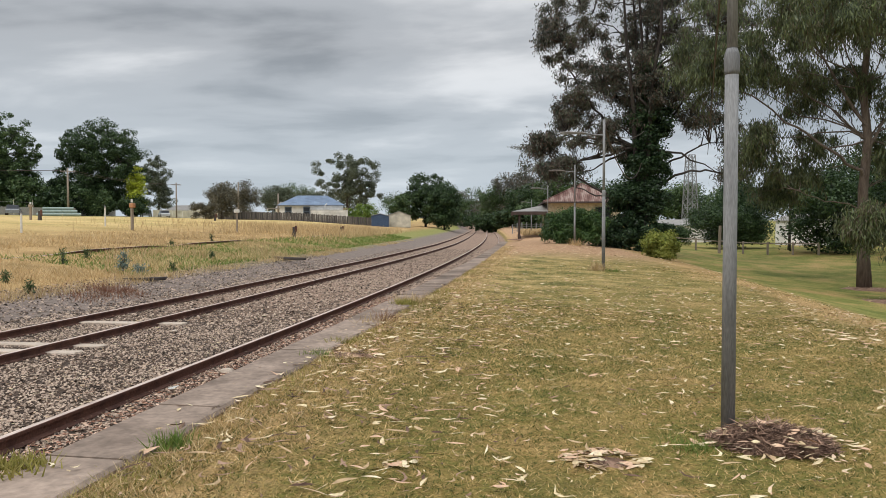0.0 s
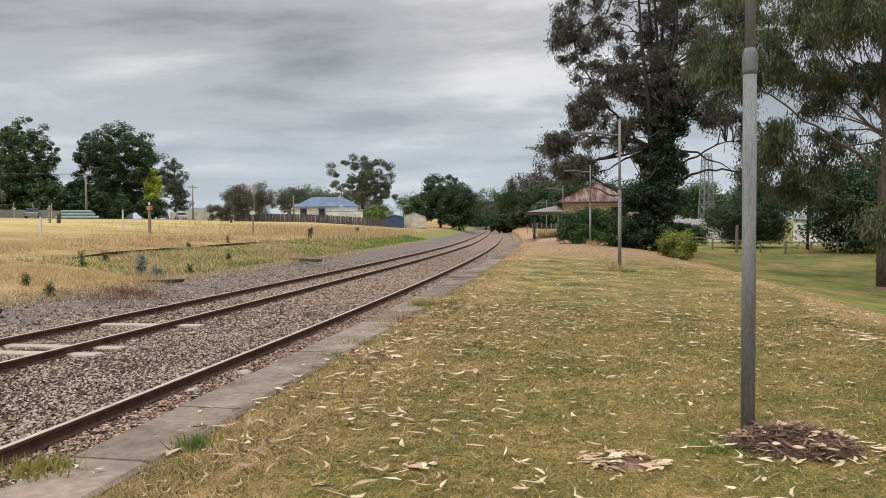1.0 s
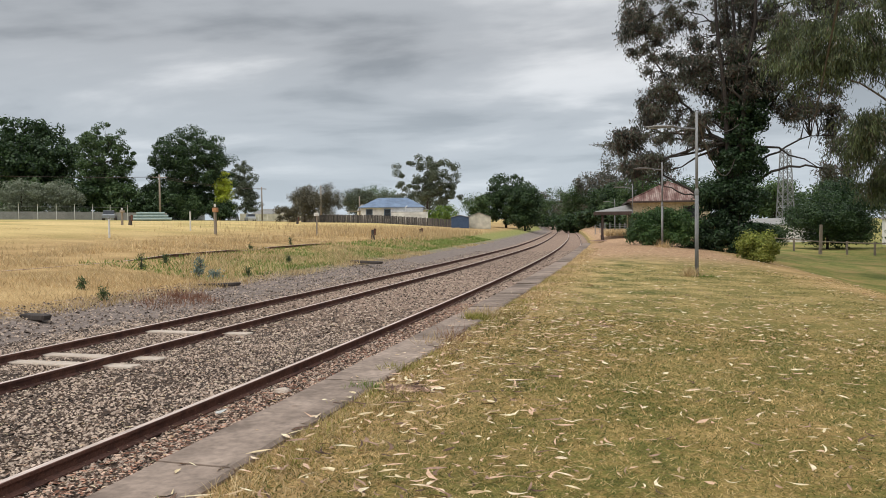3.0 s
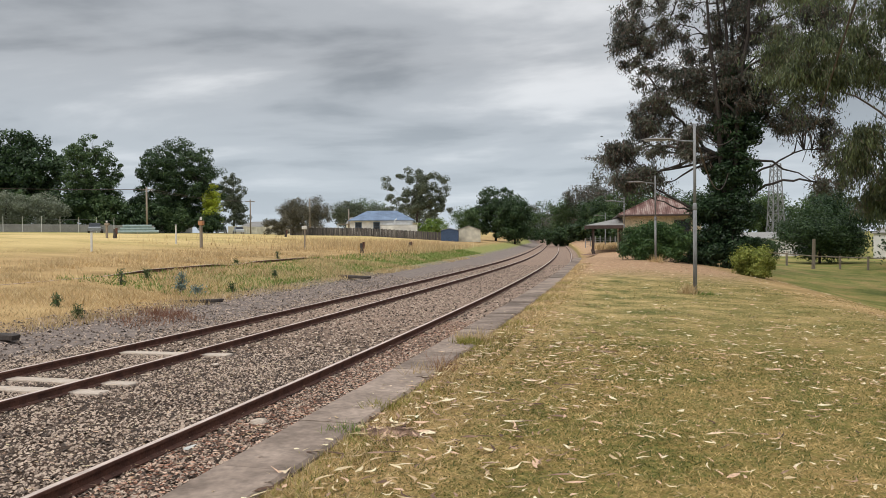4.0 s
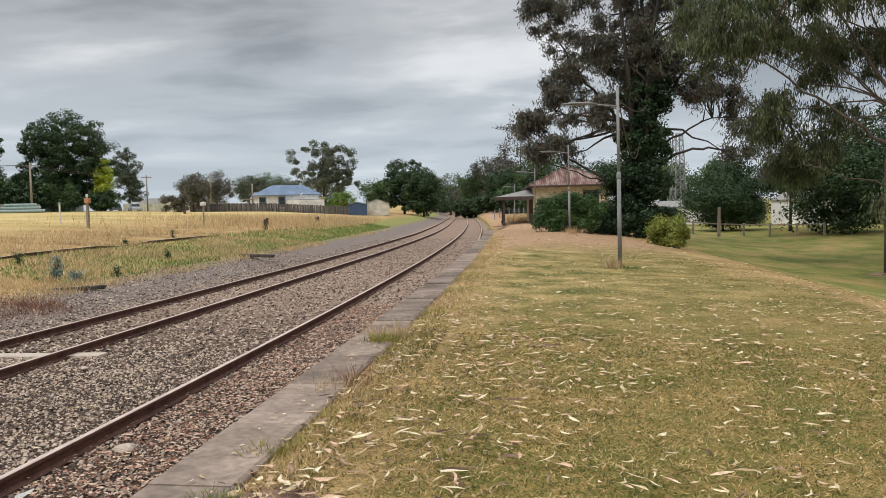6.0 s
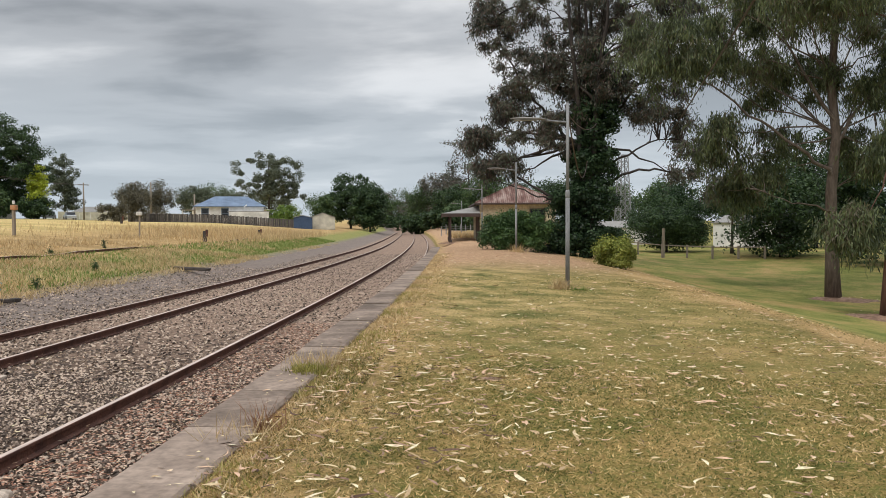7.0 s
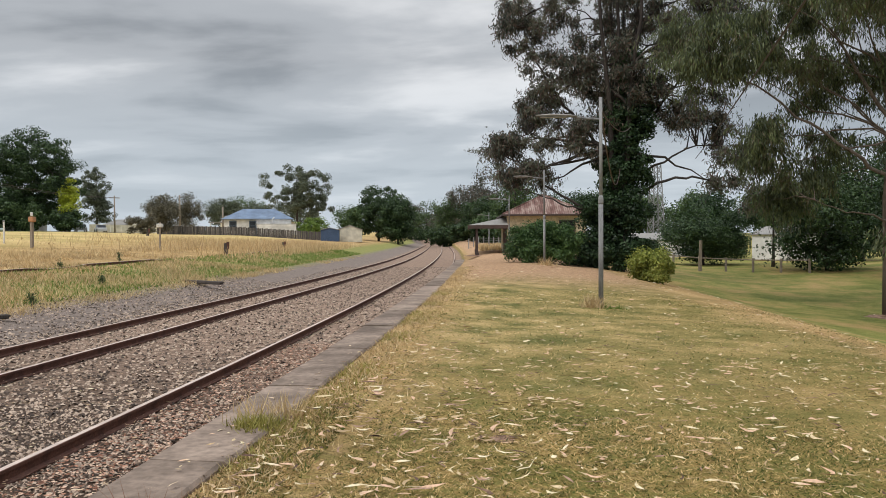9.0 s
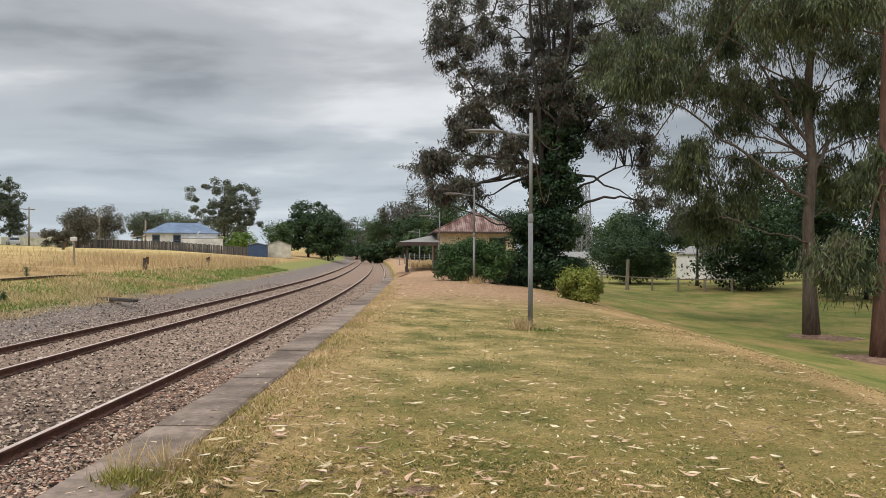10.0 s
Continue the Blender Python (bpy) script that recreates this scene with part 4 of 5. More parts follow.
def far_tree(name, x, y, label, w, h, foliage, seed, leaves=9000, leaf=(0.44, 0.30), dense=46, low=0.12, size=None, open_crown=False):
    rng = np.random.default_rng(seed + 500)
    w, h = w * 1.08, h * 1.03
    size = size or (0.10 * w + 0.35)
    blobs = [(0, 0, h * 0.56, w * 0.5 - size * 0.8, w * 0.45 - size * 0.8, h * (0.43 - 0.1 * low) - size * 0.6, dense)]
    if not open_crown:
        blobs.append((0, 0, h * 0.25, w * 0.38, w * 0.34, h * 0.16, dense // 3))
    for i in range(4):
        a = rng.uniform(0, 6.28)
        blobs.append((math.cos(a) * w * 0.24, math.sin(a) * w * 0.24, h * rng.uniform(0.4, 0.72), w * 0.22, w * 0.22, h * 0.14, 9))
    small = 0.86 if y < 200 else 1.1
    return tree(name, x, y, label, blobs, 0.014 * h + 0.08, h * 0.8, int(leaves * 1.55 * (0.85 if y < 200 else 0.55)), (leaf[0] * small, leaf[1] * small), size, foliage, seed=seed, droop=0.3, reach=0.8, dense=True)


far_tree("oak_tree", -109.0, 130.6, "tall leafy green roadside tree", 13.0, 18.8, M_MIDGREEN, 41, 24000, dense=210, low=-0.6, size=0.95)
far_tree("oak_tree", -94.9, 139.5, "broad round dark green roadside tree", 17.6, 18.6, M_ELM, 42, 36000, dense=280, low=-0.6, size=1.25)
far_tree("gum_tree", -107, 180.7, "slender upright gum tree far off", 9.4, 15.8, M_GUM_FAR, 43, 9500, dense=64, size=1.05, low=-0.4)
far_tree("golden_shrub", -86.9, 138.6, "bright yellow-green tree beside the dark one", 4.6, 9.5, M_GOLD, 44, 6000, leaf=(0.35, 0.25), dense=60, low=-0.6)
bush("bush", -91.5, 133, "rounded light green bush by the road", 7.5, 6, 5.2, 5000, (0.4, 0.28), M_MIDGREEN, seed=45, clumps=40, clump=0.9)
bush("bush", -86.0, 136, "dark green bush by the road", 6.5, 6, 4.6, 4500, (0.4, 0.28), M_ELM, seed=46, clumps=40, clump=0.9)
far_tree("pine_tree", -133.7, 135.7, "tall dark tree at the street corner", 24, 21.5, M_ELM, 47, 24000, leaf=(0.80, 0.60), dense=300, low=-0.6, size=1.7)
far_tree("olive_tree", -106, 106.8, "grey-green olive tree behind a wire fence", 8.5, 7.6, M_OLIVE, 48, 6000, leaf=(0.4, 0.2))
far_tree("olive_tree", -101.5, 110.6, "grey-green olive tree behind a wire fence", 8, 7.1, M_OLIVE, 49, 6000, leaf=(0.4, 0.2))
far_tree("tree", -106.2, 141, "low dark green tree behind the street", 9, 8.7, M_ELM, 50, 6000)
far_tree("bush_tree", -63.1, 127, "brownish scrubby tree in the paddock", 6.2, 7.2, M_BROWNBUSH, 51, 6000, leaf=(0.35, 0.2))
far_tree("bush_tree", -67.9, 146, "brownish scrubby tree behind the fence", 8.5, 8.3, M_BROWNBUSH, 52, 7000, leaf=(0.35, 0.2))
bush("bush", -62.5, 120, "low grey scrubby bush in dry grass", 5.5, 4, 3.0, 4000, (0.3, 0.15), M_BROWNBUSH, seed=53, clumps=30, clump=0.6)
far_tree("gum_tree", -78, 188, "far gum tree behind the cottage", 11, 9.6, M_GUM_FAR, 54, 6000)
far_tree("gum_tree", -69, 186, "far gum tree behind the cottage", 9, 8.3, M_GUM_FAR, 55, 5000)
far_tree("gum_tree", -57.3, 182, "tall spreading gum tree behind the cottage", 18.5, 17.9, M_GUM_FAR, 56, 15000, dense=70, size=1.2, open_crown=True)
bush("bush", -42.4, 143.9, "bright lime-green bush beside the cottage", 6.8, 5.5, 4.2, 6000, (0.3, 0.2), M_LIME, seed=57, clumps=40, clump=0.7)
far_tree("tree", -39.8, 165.3, "young light green tree", 5.6, 7.2, M_MIDGREEN, 58, 5000)
far_tree("wattle_tree", -35.6, 172, "broad dark green tree beside the line", 13.5, 11.8, M_ELM, 59, 14000, dense=140, low=-0.6, size=1.1)
far_tree("wattle_tree", -29.6, 163, "broad dark green tree beside the line", 8.6, 9.6, M_ELM, 60, 10000, dense=80, low=-0.8)
for i, (x, y, w, h, m) in enumerate([(-45.6, 326.8, 18, 13, M_GUM_FAR), (-56, 330, 16, 12, M_GUM_FAR), (-34, 300, 16, 12, M_MIDGREEN), (-24, 265, 17, 14, M_GUM_FAR), (-16.5, 190, 12, 15, M_GUM), (-22.5, 196, 10, 13.5, M_MIDGREEN), (-15.4, 176, 8, 10, M_ELM), (-9.5, 170, 12, 18, M_GUM), (-5.0, 150, 11, 14, M_MIDGREEN), (-11.2, 158, 7, 10, M_ELM), (-32, 262, 13, 13, M_GUM), (-41, 282, 15, 16, M_MIDGREEN), (-51, 302, 15, 16, M_GUM), (2, 170, 12, 12, M_ELM), (-9.5, 150, 7, 6, M_MIDGREEN), (10, 150, 14, 11, M_ELM), (-62, 262, 17, 12, M_MIDGREEN), (-47, 250, 14, 11, M_GUM_FAR), (-30, 330, 17, 13, M_GUM_FAR), (-16, 340, 17, 14, M_GUM_FAR), (-75, 240, 17, 12, M_GUM_FAR), (-90, 230, 17, 12, M_MIDGREEN)]):
    far_tree("gum_tree", x, y, "distant gum tree beyond the bend in the line", w, h, m, 70 + i, 5200)
for i, (x, y, w, h) in enumerate([(14, 118, 10, 6.5), (22, 121, 10, 7), (30, 112, 10, 7), (38, 100, 11, 8)]):
    far_tree("tree", x, y, "green tree far behind the lawn", w, h + 1.5, M_MIDGREEN, 90 + i, 5000)

for i, (x, y, w, h) in enumerate([(-121, 122, 13, 8), (-112, 126, 12, 8.5), (-104, 128, 11, 7.5), (-97, 131, 10, 6.5), (-130, 112, 13, 7.5)]):
    bush("hedge_tree", x, y, "dark green tree mass behind the street fence", w, 7, h, 5000, (0.52, 0.38), M_ELM if i % 2 else M_MIDGREEN, seed=110 + i, category="tree", group="trees behind the street fence", clumps=60, clump=1.0)
for i, (x, y, w, h) in enumerate([(-21.5, 182, 9, 5), (-15.5, 166, 8, 4.6), (-10, 146, 7, 4), (-5, 136, 7, 4), (-30, 240, 12, 6), (-38, 262, 14, 6), (-47, 285, 15, 6)]):
    bush("bush", x, y, "low dark scrub beside the bend in the line", w, 6, h, 4500, (0.46, 0.34), M_ELM, seed=120 + i, group="scrub beside the line", clumps=40, clump=0.8)

# ---- loose ballast, grass and litter ----
cover = np.random.default_rng(77)


def zs_at(x, y):
    return ground_zs(x - rail_xs(y), y)


def stuff(name, v, f, material, label, category):
    return tagged(new(name, array_mesh(name, v, f, material)), label, category, kind="stuff")


def stones(n, u0, u1, y0, y1, size, power):
    y = y0 + (y1 - y0) * cover.random(n) ** power
    u = cover.uniform(u0, u1, n)
    x = u + rail_xs(y)
    p = np.stack([x, y, zs_at(x, y) + 0.006 + 0.012 * cover.random(n)], 1)
    base = np.array([(1, 0, -0.15), (0, 1, -0.15), (-1, 0, -0.15), (0, -1, -0.15), (0.15, 0.1, 0.8)], float)
    face = np.array([(0, 1, 4), (1, 2, 4), (2, 3, 4), (3, 0, 4)])
    sc = size * cover.uniform(0.45, 1.25, (n, 1, 1)) * cover.uniform(0.55, 1.35, (n, 5, 1))
    a = cover.uniform(0, 6.28, n)
    b = cover.uniform(-0.9, 0.9, n)
    v = base[None] * sc
    v[:, :, 2] *= 0.75
    x2, z2 = v[:, :, 0] * np.cos(b)[:, None] - v[:, :, 2] * np.sin(b)[:, None], v[:, :, 0] * np.sin(b)[:, None] + v[:, :, 2] * np.cos(b)[:, None]
    x3, y3 = x2 * np.cos(a)[:, None] - v[:, :, 1] * np.sin(a)[:, None], x2 * np.sin(a)[:, None] + v[:, :, 1] * np.cos(a)[:, None]
    v = np.stack([x3, y3, z2], -1) + p[:, None]
    return v.reshape(-1, 3), (face[None] + 5 * np.arange(n)[:, None, None]).reshape(-1, 3)


def join_arrays(*pairs):
    vs, fs, k = [], [], 0
    for v, f in pairs:
        vs.append(v); fs.append(f + k); k += len(v)
    return np.concatenate(vs), np.concatenate(fs)


v, f = join_arrays(stones(76000, -6.2, 2.26, 2.6, 14.0, 0.023, 1.0), stones(9000, -6.2, 2.26, -6.0, 2.6, 0.036, 1.0), stones(26000, -6.2, 2.26, 14.0, 60.0, 0.034, 1.6), stones(9000, -8.6, -5.6, 8.0, 40.0, 0.032, 1.3))
stuff("ballast", v, f, M_STONE, "loose brown and grey crushed stone ballast between the rails", "ballast")


def blades(x, y, h, w, lean, z=None):
    """Single pointed blades at the given places."""
    n = len(x)
    a = cover.uniform(0, 6.28, n)
    z = zs_at(x, y) if z is None else z
    p = np.stack([x, y, z - 0.004], 1)
    side = np.stack([np.cos(a), np.sin(a), np.zeros(n)], 1) * (w * cover.uniform(0.6, 1.4, n))[:, None]
    tip = p + np.stack([cover.normal(size=n) * lean * h, cover.normal(size=n) * lean * h, h], 1)
    v = np.stack([p - side, p + side, tip], 1).reshape(-1, 3)
    return v, np.arange(3 * n).reshape(-1, 3)


n = 470000
y = np.where(cover.random(n) < 0.90, 2.2 + 8.8 * cover.random(n) ** 1.25, 11 + 12 * cover.random(n) ** 1.5)
u = 2.76 + 8.0 * cover.random(n) ** 1.2
patch = np.sin(u * 2.3 + 1.2 * np.sin(y * 1.1)) * np.sin(y * 1.7 + np.sin(u * 1.3))
keep = cover.random(n) < 0.78 + 0.2 * patch
x = (u + rail_xs(y))[keep]; y = y[keep]
v, f = blades(x, y, cover.uniform(0.006, 0.022, len(x)), 0.0019 + 0.00036 * y, 1.5)
stuff("lawn_grass", v, f, M_LAWNBLADE, "short mown lawn grass, part green, part dried", "grass")
n = 16000
y = 1.8 + 32 * cover.random(n) ** 1.6
u = 2.72 + np.abs(cover.normal(size=n)) * 0.26
x = u + rail_xs(y)
v, f = blades(x, y, cover.uniform(0.015, 0.06, n), 0.0018 + 0.0003 * y, 0.8)
stuff("edge_grass", v, f, M_STRAW, "longer straw-coloured grass along the platform edge", "grass")

n = 9000
y = 1.8 + 20 * cover.random(n) ** 1.4
u = 2.70 + np.abs(cover.normal(size=n)) * 0.22
keep = np.sin(y * 2.7) + np.sin(y * 1.1 + 2) > -0.2
x, y = (u + rail_xs(y))[keep], y[keep]
v, f = blades(x, y, cover.uniform(0.02, 0.06, len(x)), 0.0018 + 0.0003 * y, 0.8)
stuff("edge_grass", v, f, M_OLIVEWEED, "olive green grass creeping over the platform edge", "grass")

n = 80000
y = 5 + 75 * cover.random(n) ** 1.25
u = -7.4 - 24 * cover.random(n) ** 1.3
clump_w = np.sin(u * 0.9 + 2 * np.sin(y * 0.35)) * np.sin(y * 0.63 + np.sin(u * 0.5))
keep = cover.random(n) < 0.6 + 0.6 * clump_w
swallowed = np.sin(y * 0.42 + 0.6) + 0.5 * np.sin(y * 0.97)
keep &= (np.abs(u + 13.9) > 1.5) | (cover.random(n) < np.where(swallowed > 0.1, 0.9, 0.12))
u, y = u[keep], y[keep]
tall = (0.05 + 0.20 * np.clip(clump_w[keep], 0, 1)) * np.clip((u + 25) / 6, 0.25, 1) + 0.20 * np.exp(-((u + 17.4) / 1.6) ** 2)
tall = tall * np.where(np.abs(u + 13.9) < 1.5, 0.5, 1.0)
v, f = blades(u + rail_xs(y), y, tall * cover.uniform(0.5, 1.3, len(u)), 0.006 + 0.0002 * y, 0.4)
n = 46000
y2 = 6 + 40 * cover.random(n) ** 1.2
u2 = -7.6 - 9.5 * cover.random(n)
keep = (np.abs(u2 + 13.9) > 1.5) | (cover.random(n) < np.where(np.sin(y2 * 0.42 + 0.6) + 0.5 * np.sin(y2 * 0.97) > 0.1, 0.9, 0.08))
u2, y2 = u2[keep], y2[keep]
n = len(u2)
v2, f2 = blades(u2 + rail_xs(y2), y2, cover.uniform(0.04, 0.24, n) * (0.6 + 0.5 * np.sin(u2 * 1.1 + 2 * np.sin(y2 * 0.5))) + 0.03, 0.004 + 0.0003 * y2, 0.6)
v, f = join_arrays((v, f), (v2, f2))
stuff("dry_grass", v, f, M_STRAW, "tall dry straw-coloured grass in the paddock", "grass")
n = 12000
y = 22 + 62 * cover.random(n) ** 1.1
u = -8.2 - 5.2 * cover.random(n) ** 1.3
v, f = blades(u + rail_xs(y), y, cover.uniform(0.05, 0.18, n), 0.014 + 0.0003 * y, 0.5)
stuff("green_grass", v, f, M_GREENWEED, "greener rough grass beside the gravel", "grass")


def curls(x, y, z, length, width, bend, tilt):
    """Curled strips: leaves and bark that have fallen on the ground."""
    n = len(x)
    a = cover.uniform(0, 6.28, n)
    k = 4
    s = np.linspace(-0.5, 0.5, k)
    shape = np.array([0.15, 1.0, 0.85, 0.1])
    dx = s[None] * length[:, None]
    dy = bend[:, None] * (s[None] ** 2) * length[:, None]
    dz = tilt[:, None] * length[:, None] * (s[None] + 0.5) * 0.5 + 0.25 * np.abs(bend[:, None]) * length[:, None] * s[None] ** 2
    hw = 0.5 * width[:, None] * shape[None]
    roll = cover.uniform(-0.5, 0.5, n)[:, None]
    ca, sa = np.cos(a)[:, None], np.sin(a)[:, None]
    out = []
    for sg in (-1, 1):
        lx, ly, lz = dx, dy + sg * hw, dz + sg * hw * roll + 0.25 * hw
        out.append(np.stack([x[:, None] + lx * ca - ly * sa, y[:, None] + lx * sa + ly * ca, z[:, None] + lz], -1))
    v = np.stack(out, 2)
    f = []
    for i in range(k - 1):
        f.append(np.stack([2 * i, 2 * i + 1, 2 * i + 3, 2 * i + 2]))
    f = np.array(f)[None] + (2 * k * np.arange(n))[:, None, None]
    return v.reshape(-1, 3), f.reshape(-1, 4)


def litter(n, u0, u1, y0, y1, py, ln, wd, over=0.012):
    y = y0 + (y1 - y0) * cover.random(n) ** py
    u = cover.uniform(u0, u1, n)
    x = u + rail_xs(y)
    return curls(x, y, zs_at(x, y) + over + 0.012 * cover.random(n), ln * cover.uniform(0.4, 1.4, n), wd * cover.uniform(0.5, 1.4, n), cover.normal(size=n) * 0.95, cover.uniform(0, 0.3, n))


v, f = join_arrays(litter(1450, 2.9, 9.5, 1.8, 14, 1.0, 0.090, 0.015, 0.024), litter(1400, 3.0, 10.0, 9, 34, 1.3, 0.10, 0.024, 0.02), litter(520, 2.65, 4.6, 3, 12, 1.0, 0.11, 0.017, 0.026), litter(900, 3.0, 9.5, 2.5, 14, 1.0, 0.085, 0.017, 0.026), litter(1600, 2.8, 9.5, 1.8, 16, 1.0, 0.035, 0.010, 0.02))
stuff("leaf_litter", v, f, M_LITTER, "pale curled gum leaves scattered on the lawn", "leaf litter")
v, f = join_arrays(litter(420, 2.65, 4.2, 3, 12, 1.0, 0.11, 0.016, 0.022), litter(700, 2.8, 9.0, 1.8, 16, 1.0, 0.10, 0.012, 0.018), litter(3200, -3.0, 0.1, 4, 22, 1.2, 0.06, 0.010, 0.032))
stuff("bark_litter", v, f, M_BARKBROWN, "brown leaf and bark litter lying on ballast and lawn", "leaf litter")
v, f = join_arrays(litter(15000, -6.0, 2.2, 3.5, 30, 1.2, 0.042, 0.007, 0.036), litter(900, -6.0, 2.2, 4, 16, 1.0, 0.085, 0.012, 0.045), litter(120, 2.3, 2.75, 3, 14, 1.0, 0.05, 0.014, 0.055))
stuff("leaf_litter", v, f, M_LITTER, "pale dry leaves and twigs on the ballast", "leaf litter")


M_REDCHIP = surf("reddish_leaf_litter", [(0.17, 0.075, 0.045), (0.32, 0.150, 0.092), (0.44, 0.235, 0.155), (0.60, 0.42, 0.31)], scale=5, rough=0.8, bump=0.15, vary=0.9, island=True)
v, f = litter(20000, 0.12, 2.26, 3.0, 20, 1.15, 0.050, 0.017, 0.040)
stuff("leaf_litter", v, f, M_REDCHIP, "reddish fallen leaves over the ballast below the platform", "leaf litter")


def heap(name, x, y, r, h, n_brown, n_pale, label):
    """A low pile of shed bark and leaves."""
    t = thing(name, x, y, ground_z(x, y) - 0.01, 0, label, "bark heap")
    q = cover.random(n_brown) ** 0.6
    a = cover.uniform(0, 6.28, n_brown)
    px, py = r * q * np.cos(a), r * 0.75 * q * np.sin(a)
    pz = h * (1 - q ** 2) * cover.uniform(0.5, 1.05, n_brown) + 0.012
    if n_brown:
        g = Geo()
        ring = 18
        vv = [(0, 0, h * 0.8)]
        for k, (qr, qh) in enumerate(((0.35, 0.68), (0.65, 0.38), (0.9, 0.06), (1.0, -0.03))):
            for i in range(ring):
                w = 1 + 0.15 * math.sin(i * 2.1 + k)
                vv.append((r * qr * w * math.cos(i * 2 * math.pi / ring), 0.75 * r * qr * w * math.sin(i * 2 * math.pi / ring), h * qh))
        ff = [(0, 1 + i, 1 + (i + 1) % ring) for i in range(ring)]
        for k in range(3):
            o = 1 + k * ring
            ff += [(o + i, o + ring + i, o + ring + (i + 1) % ring, o + (i + 1) % ring) for i in range(ring)]
        part("mound", g.add(vv, ff), M_BARKBROWN, t, "matted brown bark", smooth=True)
        v, f = curls(px, py, pz, 0.085 * cover.uniform(0.4, 1.6, n_brown), 0.005 * cover.uniform(0.5, 1.8, n_brown), cover.normal(size=n_brown) * 0.6, cover.uniform(-0.5, 0.9, n_brown))
        tagged(part("bark_debris", array_mesh("bark_debris", v, f, M_BARKBROWN), M_BARKBROWN, t), kind="stuff")
    q = cover.random(n_pale) ** 0.5 * 1.35
    a = cover.uniform(0, 6.28, n_pale)
    px, py = r * q * np.cos(a), r * 0.8 * q * np.sin(a)
    pz = np.maximum(h * (1 - q ** 2), 0) + 0.02
    v, f = curls(px, py, pz, 0.085 * cover.uniform(0.4, 1.5, n_pale), 0.022 * cover.uniform(0.5, 1.5, n_pale), cover.normal(size=n_pale) * 0.6, cover.uniform(-0.2, 0.5, n_pale))
    tagged(part("leaf_debris", array_mesh("leaf_debris", v, f, M_LITTER), M_LITTER, t, "pale curled gum leaves"), kind="stuff")
    return t


heap("bark_heap", 1.06, 4.60, 0.36, 0.11, 2400, 110, "heap of brown bark and pale leaves round the lamp post foot")
heap("leaf_heap", 0.12, 4.05, 0.17, 0.03, 30, 70, "small heap of pale dry gum leaves")
heap("leaf_heap", -1.95, 6.30, 0.22, 0.03, 40, 30, "small heap of pinkish bark strips at the coping")
heap("leaf_heap", -0.80, 3.50, 0.13, 0.02, 0, 12, "few curled pink bark strips on the lawn")
heap("leaf_heap", -0.55, 11.4, 0.20, 0.02, 0, 22, "pale bark strips lying together on the lawn")
heap("leaf_heap", -0.85, 10.4, 0.16, 0.02, 30, 12, "brown and pale bark strips on the lawn")
heap("bark_heap", 10.3, 30.9, 1.35, 0.10, 420, 60, "brown bark litter ring under a gum tree")
heap("bark_heap", 8.9, 25.1, 1.9, 0.10, 520, 90, "brown bark litter ring under a reddish gum tree")


def tuft(name, x, y, r, h, n, material, label, z=None, w=0.005, lean=0.55):
    px, py = x + cover.normal(size=n) * r * 0.5, y + cover.normal(size=n) * r * 0.5
    v, f = blades(px, py, h * cover.uniform(0.35, 1.2, n), np.full(n, w), lean, None if z is None else np.full(n, z))
    return tagged(new(name, array_mesh(name, v, f, material)), label, "weed", kind="stuff")


tuft("grass_tuft", -2.06, 3.55, 0.10, 0.11, 160, M_GREENWEED, "bright green grass tuft beside the coping")
tuft("grass_tuft", 0.62, 4.45, 0.14, 0.05, 420, M_GREENWEED, "green grass tuft beside the bark heap", None, 0.003)
tuft("grass_tuft", -2.27, 6.9, 0.14, 0.09, 220, M_OLIVEWEED, "green grass tufts beside the coping")
tuft("grass_tuft", -2.25, 6.2, 0.12, 0.09, 140, M_GREENWEED, "green grass tufts growing over the coping edge")
tuft("weed_patch", -2.55, 3.05, 0.14, 0.07, 260, M_OLIVEWEED, "yellowish moss-like weed on the coping", 0.075, 0.006)
tuft("weed_patch", -2.40, 10.25, 0.15, 0.09, 420, M_OLIVEWEED, "low yellow-green weed spilling over the coping", 0.06, 0.006)
tuft("weed_patch", -2.38, 10.6, 0.30, 0.15, 260, M_STRAW, "dry stalks on the coping edge", 0.05, 0.004)
tuft("weed_patch", -2.25, 8.5, 0.12, 0.20, 70, M_REDWEED, "dead brown weed stalks at the coping", 0.05, 0.004)
tuft("weed_patch", -2.3, 8.3, 0.2, 0.16, 90, M_STRAW, "dry grass stalks at the coping", 0.05, 0.003)
tuft("grass_tuft", 0.35, 19.45, 0.20, 0.24, 260, M_STRAW, "straw-coloured dry tuft at the lamp post foot", None, 0.008)
tuft("grass_tuft", 0.62, 19.4, 0.28, 0.08, 160, M_GREENWEED, "low green tuft at the lamp post foot", None, 0.008)
tuft("grass_tuft", -0.35, 34.6, 0.35, 0.30, 160, M_STRAW, "dry tuft at a lamp post foot", None, 0.012)
tuft("weed_patch", -12.5, 18.8, 0.9, 0.20, 500, M_REDWEED, "reddish dry weed patch on the gravel", None, 0.010)
tuft("weed_patch", -12.3, 17.5, 0.9, 0.15, 260, M_REDWEED, "reddish dry weed patch on the gravel", None, 0.010)
